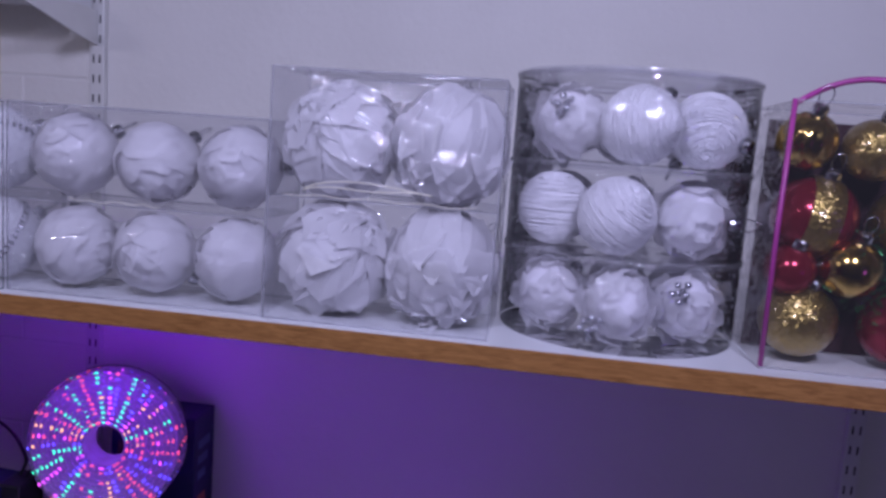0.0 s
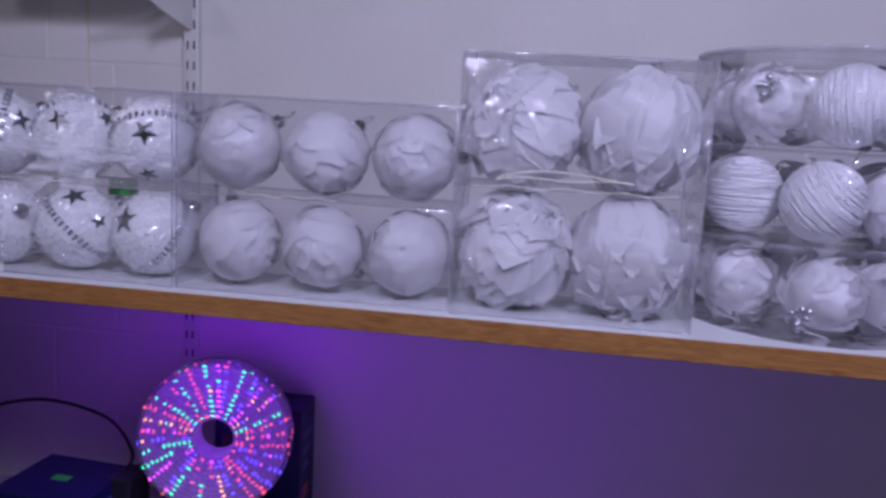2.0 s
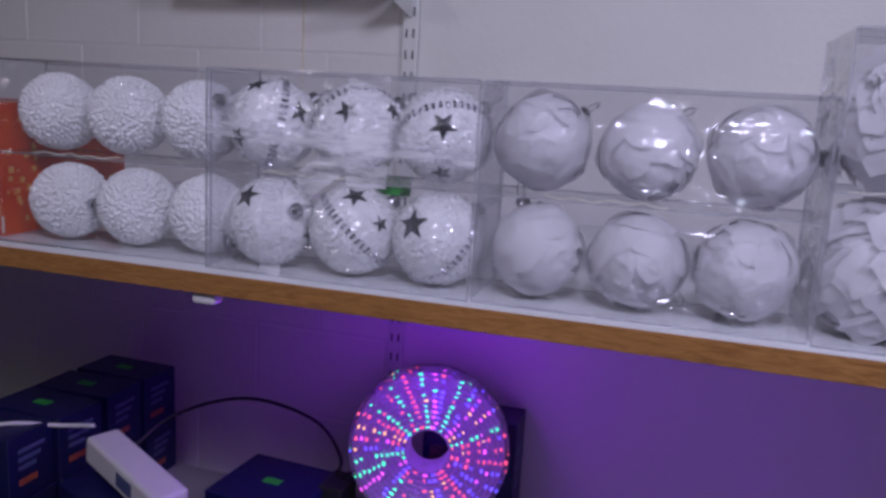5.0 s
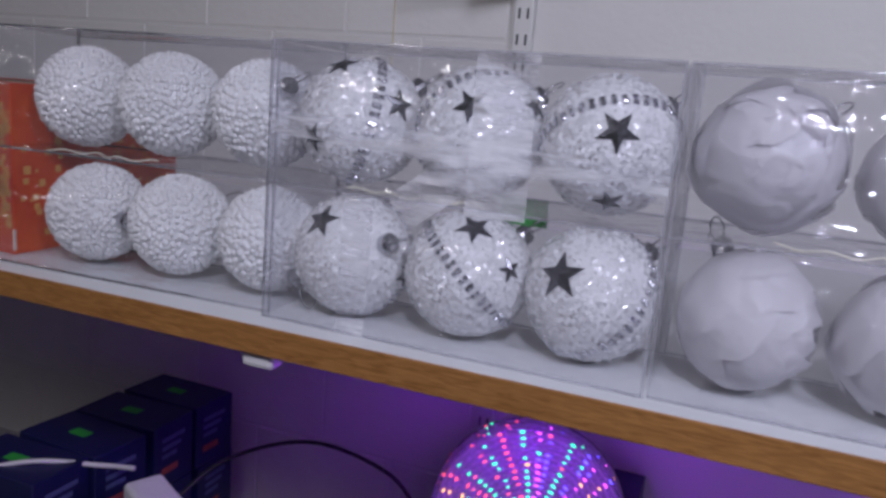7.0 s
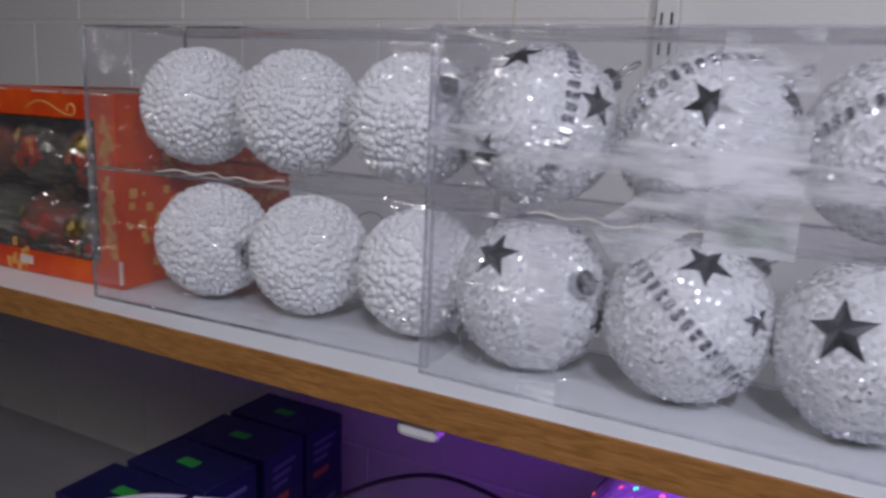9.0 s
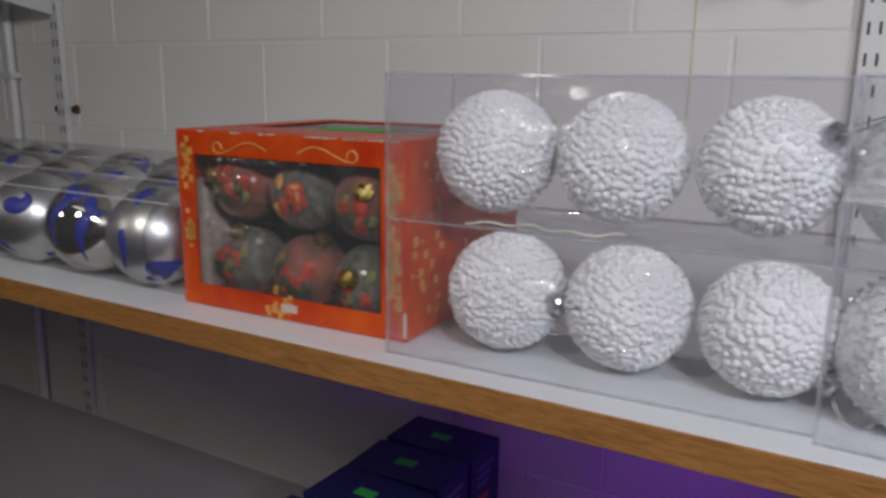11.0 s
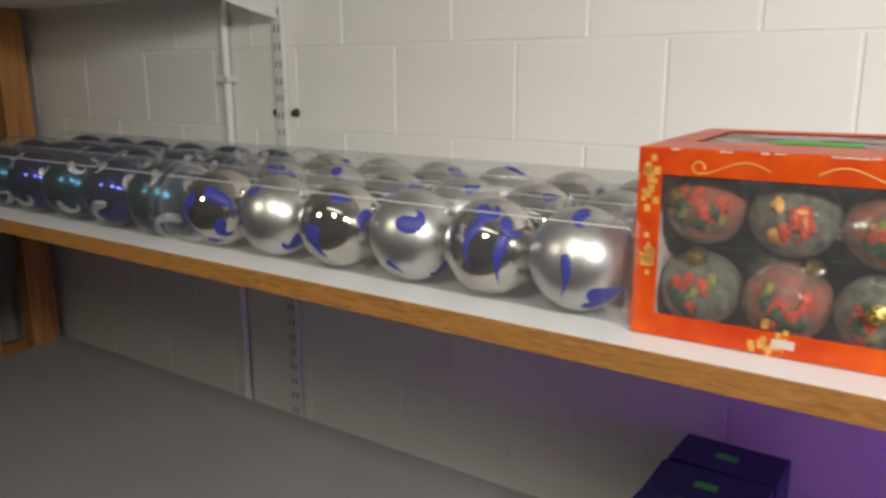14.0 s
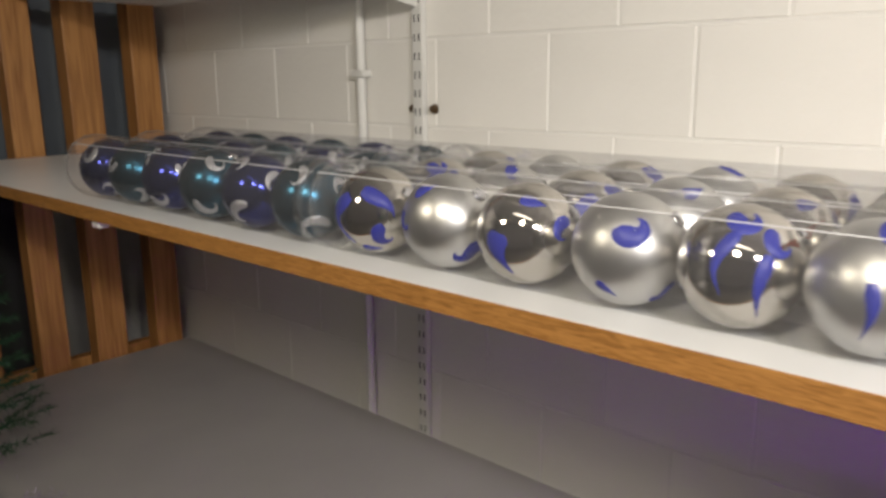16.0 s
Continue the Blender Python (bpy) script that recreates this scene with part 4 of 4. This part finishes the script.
for k, (x, z) in enumerate(((-0.402, 0.091), (-0.343, 0.089), (-0.285, 0.087), (-0.402, 0.031), (-0.343, 0.031), (-0.285, 0.031))):
    glass_bauble(k, x, z)
tray = thing("carton_tray", "dark card tray that carries the upper baubles", "tray")
part("tray", box(-0.435, -0.253, -0.50, -0.43, Z + 0.0592, Z + 0.0602), CARD, tray)

# ---------------- tubes of silver and blue baubles ----------------
RT = 0.0402


def tube(x0, x1, y, lab):
    t = thing("bauble_tube", lab, "plastic tube", "clear bauble tubes", Matrix.Translation((0, y, Z + 0.0452)))
    part("tube", lathe(bmesh.new(), [(0.0441, x0), (0.0445, x0 + 0.001), (0.0445, x1 - 0.001), (0.0441, x1)], 56, "x"), TUBE, t, "", True)
    for xe, s in ((x0, -1), (x1, 1)):
        part("end_cap", lathe(bmesh.new(), [(0.0001, xe + s * 0.004), (0.037, xe + s * 0.004), (0.043, xe + s * 0.001), (0.0449, xe - s * 0.004), (0.0449, xe - s * 0.014)], 48, "x"), TUBE, t, "clear end cap", True)
    bm = bmesh.new()
    for a in (0.62, 2.3):
        slab(bm, x0, x1, 0.0446 * math.cos(a) - 0.0007, 0.0446 * math.cos(a) + 0.0007, 0.0446 * math.sin(a) - 0.0003, 0.0446 * math.sin(a) + 0.0005)
    part("seam", bm, SEAM, t, "clear glued seam")
    return t


def arc(lo0, la0, lo1, la1, bow=0.0):
    """A painted stroke from one spot of a ball to another, bowed sideways."""
    return [(lo0 + (lo1 - lo0) * u + bow * math.sin(math.pi * u), la0 + (la1 - la0) * u) for u in np.linspace(0, 1, 18)]


# blue glitter waves, ball by ball
SILVER_WAVES = [
    [(arc(0.50, -0.66, 1.30, -0.30, 0.0), 0.0105), (arc(0.35, -0.75, 0.75, -0.95, 0.05), 0.003), (arc(-0.1, 0.3, -0.15, -0.6, 0.1), 0.003), (hook_curve(0.2, 1.0, 0.4, 1, 1), 0.005)],
    [(arc(0.55, 0.30, 0.50, -0.75, -0.12), 0.0036), (arc(0.05, 0.65, -0.15, -0.35, -0.2), 0.0036), (hook_curve(0.85, 0.45, 0.3, 1, 2), 0.004), (hook_curve(0.3, 1.0, 0.4, 1, 3), 0.005)],
    [(hook_curve(0.55, 0.62, 0.36, 1, 3.4), 0.0062), (arc(-0.25, -0.45, 0.1, -0.75), 0.003), (hook_curve(1.1, -0.8, 0.35, -1, 1), 0.0045)],
    [(arc(-0.15, 0.10, 0.20, -0.70, -0.15), 0.0075), (arc(0.1, 0.85, 0.8, 0.75, 0.1), 0.004), (hook_curve(1.2, 0.2, 0.3, 1, 1), 0.004)],
    [(hook_curve(1.0, -0.60, 0.42, -1, 0.6), 0.0062), (arc(-0.2, 0.75, 0.5, 0.95), 0.005), (hook_curve(-0.3, 0.1, 0.3, 1, 2), 0.003)],
    [(arc(0.0, 0.55, 0.1, -0.6, -0.45), 0.006), (arc(0.35, 0.75, 1.15, 0.1, 0.25), 0.0055), (hook_curve(1.05, -0.35, 0.35, 1, 2), 0.005), (arc(0.3, -0.75, 0.9, -0.75), 0.004)],
]
rnd = random.Random(5)
for row, y in enumerate((-0.528, -0.436, -0.344)):
    dx = (0.0, -0.008, -0.016)[row]
    tube(-0.958 + dx, -0.440 + dx, y, "clear plastic tube of six silver baubles with blue swirls")
    tube(-1.505 + dx, -0.966 + dx, y, "clear plastic tube of six navy and teal baubles with silver swirls")
    for k in range(6):
        x = dx - (0.489, 0.569, 0.649, 0.737, 0.820, 0.908)[k]
        shiny = k % 2 == 1
        sw = SILVER_WAVES[(k + 2 * row) % 6]
        painted_ball(RT, "shiny silver bauble with blue glitter swirls" if shiny else "satin silver bauble with blue glitter swirls", MIRROR if shiny else MATTSILVER, BLUEGLIT, sw, "silver baubles",
                     pose(x, y, Z + 0.0045 + RT, rnd.uniform(-6, 6), rnd.uniform(-8, 8), rnd.uniform(-4, 14) + 40 * row))
        xb = -1.010 + dx - 0.0895 * k
        navy = k % 2 == 1
        sw = [(hook_curve(0.2, -0.55, 0.5, 1, 0.4 + k), 0.0042), (hook_curve(-0.6, 0.75, 0.45, -1, 2 + k), 0.0034), (hook_curve(1.0, 0.5, 0.4, 1, k), 0.0034)]
        painted_ball(RT, "shiny navy bauble with silver glitter swirls" if navy else "satin teal bauble with silver glitter swirls", NAVY if navy else TEAL, SILVGLIT, sw, "navy and teal baubles",
                     pose(xb, y, Z + 0.0045 + RT, rnd.uniform(-12, 12), rnd.uniform(-20, 20), rnd.uniform(20, 50)))

# ---------------- on the counter: light boxes, rope light, power strip ----------------
BLUEBOX = mat("blue_print", (0.008, 0.010, 0.075), 0.4, vary=0.35, vscale=18, wear=(0.008, 0.009, 0.07))
PHOTO = mat("dark_photo_print", (0.10, 0.06, 0.05), 0.35, vary=0.9, vscale=90, wear=(0.005, 0.006, 0.02))
PALE = mat("pale_print", (0.10, 0.12, 0.26), 0.4, vary=0.2, vscale=60)
ORNG = mat("orange_print", (0.45, 0.10, 0.06), 0.4, vary=0.3, vscale=60)
WHITEP = mat("white_plastic", (0.72, 0.70, 0.70), 0.35, vary=0.05, vscale=30)
BLACKP = mat("black_plastic", (0.015, 0.015, 0.016), 0.4, vary=0.2, vscale=40)


def light_box(w, d, h, m, lab="blue printed carton of string lights with a green sticker"):
    b = thing("light_box", lab, "carton", "string light cartons", m)
    part("carton", box(-w / 2, w / 2, -d / 2, d / 2, 0, h, 0.0012, 1), BLUEBOX, b)
    part("sticker", box(-0.016, 0.012, -0.010, 0.006, h + 0.0002, h + 0.0007), GREENTAG, b, "green price sticker")
    part("photo", box(-w / 2 + 0.012, w * 0.1, -d / 2 - 0.0005, -d / 2 - 0.0001, h * 0.2, h * 0.75), PHOTO, b, "dark printed photo")
    bm = bmesh.new()
    for k in range(3):
        slab(bm, w / 2 + 0.0001, w / 2 + 0.0005, -d * 0.3, d * (0.28 - 0.1 * k), h * (0.72 - 0.13 * k), h * (0.79 - 0.13 * k))
    part("print_bar", bm, PALE, b, "pale printed bars")
    part("print_bar", box(w / 2 + 0.0001, w / 2 + 0.0005, -d * 0.3, d * 0.1, h * 0.22, h * 0.32), ORNG, b, "orange printed bar")
    return b


lb = light_box(0.138, 0.083, 0.094, pose(-0.470, -0.075, TOP + 0.0005, 0, 0, 2))
for k, (x, y, z, a) in enumerate(((-0.470, -0.077, 0.0955, -1), (-0.472, -0.166, 0, 0), (-0.472, -0.166, 0.0955, 2), (-0.474, -0.256, 0, -1), (-0.473, -0.256, 0.090, -3), (-0.478, -0.347, 0, 3), (-0.482, -0.345, 0.0955, 1), (-0.49, -0.44, 0, -2))):
    copy_thing(lb, pose(x, y, TOP + 0.0005 + (0.0953 if z else 0), 0, 0, a))
light_box(0.150, 0.135, 0.100, pose(-0.118, -0.190, TOP + 0.0005, 0, 0, -4), "flat blue printed carton of string lights with green stickers")
rope_box = light_box(0.145, 0.075, 0.205, pose(0.150, -0.045, TOP + 0.0005, 0, 0, 0), "tall dark blue carton standing behind the rope light")

# power strip lying on the cartons
strip = thing("power_strip", "white plastic power strip lying across the counter", "power strip", "", pose(-0.250, -0.335, TOP + 0.152, 0, 7, -24))
part("body", box(-0.095, 0.095, -0.024, 0.024, -0.02, 0.02, 0.006, 3), WHITEP, strip)
part("label", box(-0.005, 0.035, -0.0245, -0.0241, -0.010, 0.010), PALE, strip, "pale printed label")
for k in range(4):
    part("socket", lathe(bmesh.new(), [(0.0001, 0.0195), (0.016, 0.0195), (0.0175, 0.0206), (0.019, 0.0203)], 20), WHITEP, strip, "round socket", place=Matrix.Translation((-0.066 + 0.043 * k, 0, 0)))
stand = thing("light_box", "blue printed carton under the power strip", "carton", "string light cartons", pose(-0.275, -0.335, TOP + 0.0005, 0, 0, -24))
part("carton", box(-0.075, 0.075, -0.05, 0.05, 0, 0.124, 0.0012, 1), BLUEBOX, stand)


def cable(name, label, pts, r, m, n=8):
    """A flex along a smooth curve through a few points."""
    ps = [Vector(p) for p in pts]
    full = [ps[0] * 2 - ps[1]] + ps + [ps[-1] * 2 - ps[-2]]
    out = []
    for i in range(1, len(full) - 2):
        a, b, c, d = full[i - 1:i + 3]
        for k in range(12):
            u = k / 12
            out.append(0.5 * ((2 * b) + (c - a) * u + (2 * a - 5 * b + 4 * c - d) * u * u + (3 * b - a - 3 * c + d) * u ** 3))
    out.append(ps[-1])
    t = thing(name, label, "cable")
    part("flex", rod(bmesh.new(), out, r, n), m, t, "", True)
    return t


cable("power_cable", "thin black power cable arching over the counter", [(-0.30, -0.30, TOP + 0.15), (-0.27, -0.22, TOP + 0.19), (-0.19, -0.15, TOP + 0.205), (-0.08, -0.14, TOP + 0.185), (-0.035, -0.14, TOP + 0.135), (-0.035, -0.15, TOP + 0.105)], 0.0028, BLACKP)
cable("power_cable", "short black cable from the adapter to the rope light", [(-0.025, -0.15, TOP + 0.105), (-0.005, -0.16, TOP + 0.125), (0.02, -0.16, TOP + 0.14)], 0.0028, BLACKP)
cable("power_cable", "pale cable of the power strip", [(-0.352, -0.292, TOP + 0.187), (-0.40, -0.30, TOP + 0.182), (-0.47, -0.36, TOP + 0.192), (-0.60, -0.43, TOP + 0.14), (-0.75, -0.5, TOP + 0.006)], 0.0032, WHITEP)
adapter = thing("power_adapter", "black rope light controller block on the counter", "adapter")
part("body", box(-0.05, -0.012, -0.185, -0.125, TOP + 0.0005, TOP + 0.104, 0.003), BLACKP, adapter)

# coil of rope light, leaning back on its carton
light_box(0.22, 0.10, 0.047, pose(0.115, -0.140, TOP + 0.0005, 0, 0, 3), "flat blue carton under the coil of rope light")
coil = thing("rope_light", "coil of clear rope light glowing in many colours", "rope light", "", pose(0.101, -0.125, TOP + 0.171, -6, 0, 12))
ROPE = clear_film("rope_plastic", (0.84, 0.82, 0.92), 0.14, 0.12)
ro, ri, half = 0.117, 0.030, 0.028
bm = bmesh.new()
layers = 11
for la in range(layers):
    for ww in range(4):
        rad = ri + 0.006 + (ro - ri - 0.009) * la / (layers - 1)
        yy = -half + 0.007 + ww * (2 * half - 0.014) / 3
        pts = [(rad * math.cos(a), yy, rad * math.sin(a)) for a in np.linspace(0, 2 * math.pi, 40)]
        if la in (0, layers - 1) or ww in (0, 3):
            rod(bm, pts, 0.0045, 7)
part("rope", bm, ROPE, coil, "clear ribbed plastic rope", True)
part("core", lathe(bmesh.new(), [(ri, -half + 0.004), (ri, half - 0.004), (ro - 0.006, half - 0.004), (ro - 0.006, -half + 0.012), (ri, -half + 0.012)], 40), mat("rope_inner", (0.30, 0.22, 0.50), 0.6, vary=0.5, vscale=40, emit=(0.55, 0.16, 1.0), estr=0.34), coil, "violet inner windings", True, place=Euler((radians(90), 0, 0)).to_matrix().to_4x4())
rnd = random.Random(77)
hues = {"red": (1.0, 0.08, 0.10), "green": (0.03, 1.0, 0.30), "blue": (0.14, 0.10, 1.0), "magenta": (1.0, 0.10, 0.75), "amber": (1.0, 0.45, 0.08)}
lit = {}
for k in range(34):
    a = 2 * math.pi * k / 34 + rnd.uniform(-0.05, 0.05)
    seq = rnd.choice(["green", "blue", "red", "green", "blue", "red", "green", "green", "red", "amber", "magenta"])
    for la in range(layers):
        if rnd.random() < 0.22:
            continue
        rad = ri + 0.006 + (ro - ri - 0.009) * la / (layers - 1)
        aa = a + 0.010 * la + rnd.uniform(-0.012, 0.012)
        lit.setdefault(seq if rnd.random() < 0.86 else rnd.choice(["blue", "green", "red", "magenta", "amber"]), []).append((rad, aa, -half - 0.0003))
    for ww in range(4):
        if rnd.random() < 0.45:
            lit.setdefault(seq, []).append((ro - 0.0004, a + rnd.uniform(-0.06, 0.06), -half + 0.007 + ww * (2 * half - 0.014) / 3))
for hue, spots in sorted(lit.items()):
    m = mat("led_" + hue, hues[hue], 0.4, emit=hues[hue], estr=4.5)
    bm = bmesh.new()
    bmesh.ops.create_icosphere(bm, subdivisions=1, radius=0.0012)
    me = bpy.data.meshes.new("led")
    bm.to_mesh(me)
    bm.free()
    me.materials.append(m)
    for rad, a, yy in spots:
        long = 2.4 if abs(yy + half) < 0.001 else 1.2
        shared("led", me, coil, Matrix.Translation((rad * math.cos(a), yy, rad * math.sin(a))) @ Matrix.Rotation(-a, 4, "Y") @ Matrix.Diagonal((1, 1, long, 1)) @ Matrix.Scale(rnd.uniform(0.75, 1.25), 4))

# red string light on the counter
tangle = thing("string_light", "tangle of string lights glowing red on the counter", "string light")
bm = bmesh.new()
pts = [(-0.33 + 0.03 * math.cos(2.1 * k) + 0.002 * k, -0.42 + 0.02 * math.sin(1.7 * k), TOP + 0.004 + 0.009 * (k % 4)) for k in range(24)]
part("flex", rod(bm, pts, 0.0012, 5), BLACKP, tangle)
bm = bmesh.new()
for p in pts[::2]:
    r = bmesh.ops.create_icosphere(bm, subdivisions=1, radius=0.0042)["verts"]
    for v in r:
        v.co += Vector(p) + Vector((0, 0, 0.005))
part("led", bm, mat("led_string_red", (1, 0.1, 0.05), 0.4, emit=(1.0, 0.12, 0.05), estr=8.0), tangle, "glowing red diodes")

# price clips under the shelf edge
for x in (0.014, -1.42):
    c = thing("price_clip", "small white plastic price clip under the shelf edge", "clip", "price clips", pose(x, -0.563, Z - 0.0185, 0, 0, 0))
    bm = bmesh.new()
    slab(bm, -0.011, 0.012, -0.012, 0.004, -0.0115, -0.0002, 0.003)
    part("clip", bm, WHITEP, c)

# pine branch that stands at the counter's front
PINEGREEN = mat("pine_needle", (0.015, 0.06, 0.025), 0.5, vary=0.4, vscale=60)
TWIG = mat("twig", (0.06, 0.04, 0.02), 0.7, vary=0.3, vscale=60)
branch = thing("artificial_tree", "small dark green artificial pine tree on the counter", "artificial tree")
TX, TY = -1.80, -0.70
part("trunk", rod(bmesh.new(), [(TX, TY, TOP), (TX, TY, TOP + 0.40)], 0.008, 10), TWIG, branch)
part("foot", lathe(bmesh.new(), [(0.0001, 0.0), (0.055, 0.0), (0.055, 0.012), (0.02, 0.03), (0.0001, 0.032)], 24), TWIG, branch, "round foot", place=Matrix.Translation((TX, TY, TOP + 0.0004)))
bm = bmesh.new()
rnd = random.Random(3)
for k in range(110):
    h = 0.04 + 0.36 * k / 110
    a = k * 2.4
    tip = Vector((math.cos(a), math.sin(a), 0.22)) * (0.155 * (1.12 - h * 1.2))
    for q in range(110):
        u = rnd.random()
        c = Vector((TX, TY, TOP + h)) + tip * u
        d = (Vector((rnd.gauss(0, 1), rnd.gauss(0, 1), rnd.gauss(0, 1))).normalized() + tip.normalized() * 0.8).normalized()
        s0 = d.orthogonal().normalized() * 0.0009
        t0 = d.cross(s0).normalized() * 0.0009
        v = [bm.verts.new(c + s0), bm.verts.new(c - s0 + t0), bm.verts.new(c - t0), bm.verts.new(c + d * 0.017)]
        bm.faces.new((v[0], v[1], v[3])), bm.faces.new((v[1], v[2], v[3])), bm.faces.new((v[2], v[0], v[3]))
tagged(part("needles", bm, PINEGREEN, branch), kind="stuff")

# lilac tinsel that lies on the counter
LILAC = mat("lilac_tinsel", (0.42, 0.36, 0.55), 0.3, 0.5, vary=0.3, vscale=120)
HX, HY = -1.606, -0.646
heap = thing("tinsel", "small heap of lilac tinsel on the counter", "tinsel")
bm = bmesh.new()
for k in range(700):
    a, rr0 = rnd.uniform(0, 6.28), abs(rnd.gauss(0, 0.030))
    c = Vector((HX + rr0 * math.cos(a), HY + rr0 * math.sin(a), TOP + 0.003 + abs(rnd.gauss(0, 0.010))))
    d = Vector((rnd.gauss(0, 1), rnd.gauss(0, 1), abs(rnd.gauss(0, 0.7)))).normalized()
    s0 = d.orthogonal().normalized() * 0.0007
    t0 = d.cross(s0).normalized() * 0.0004
    v = [bm.verts.new(c + s0), bm.verts.new(c - s0), bm.verts.new(c + t0), bm.verts.new(c + d * 0.012)]
    bm.faces.new((v[0], v[1], v[3])), bm.faces.new((v[1], v[2], v[3])), bm.faces.new((v[2], v[0], v[3]))
tagged(part("strands", bm, LILAC, heap), kind="stuff")
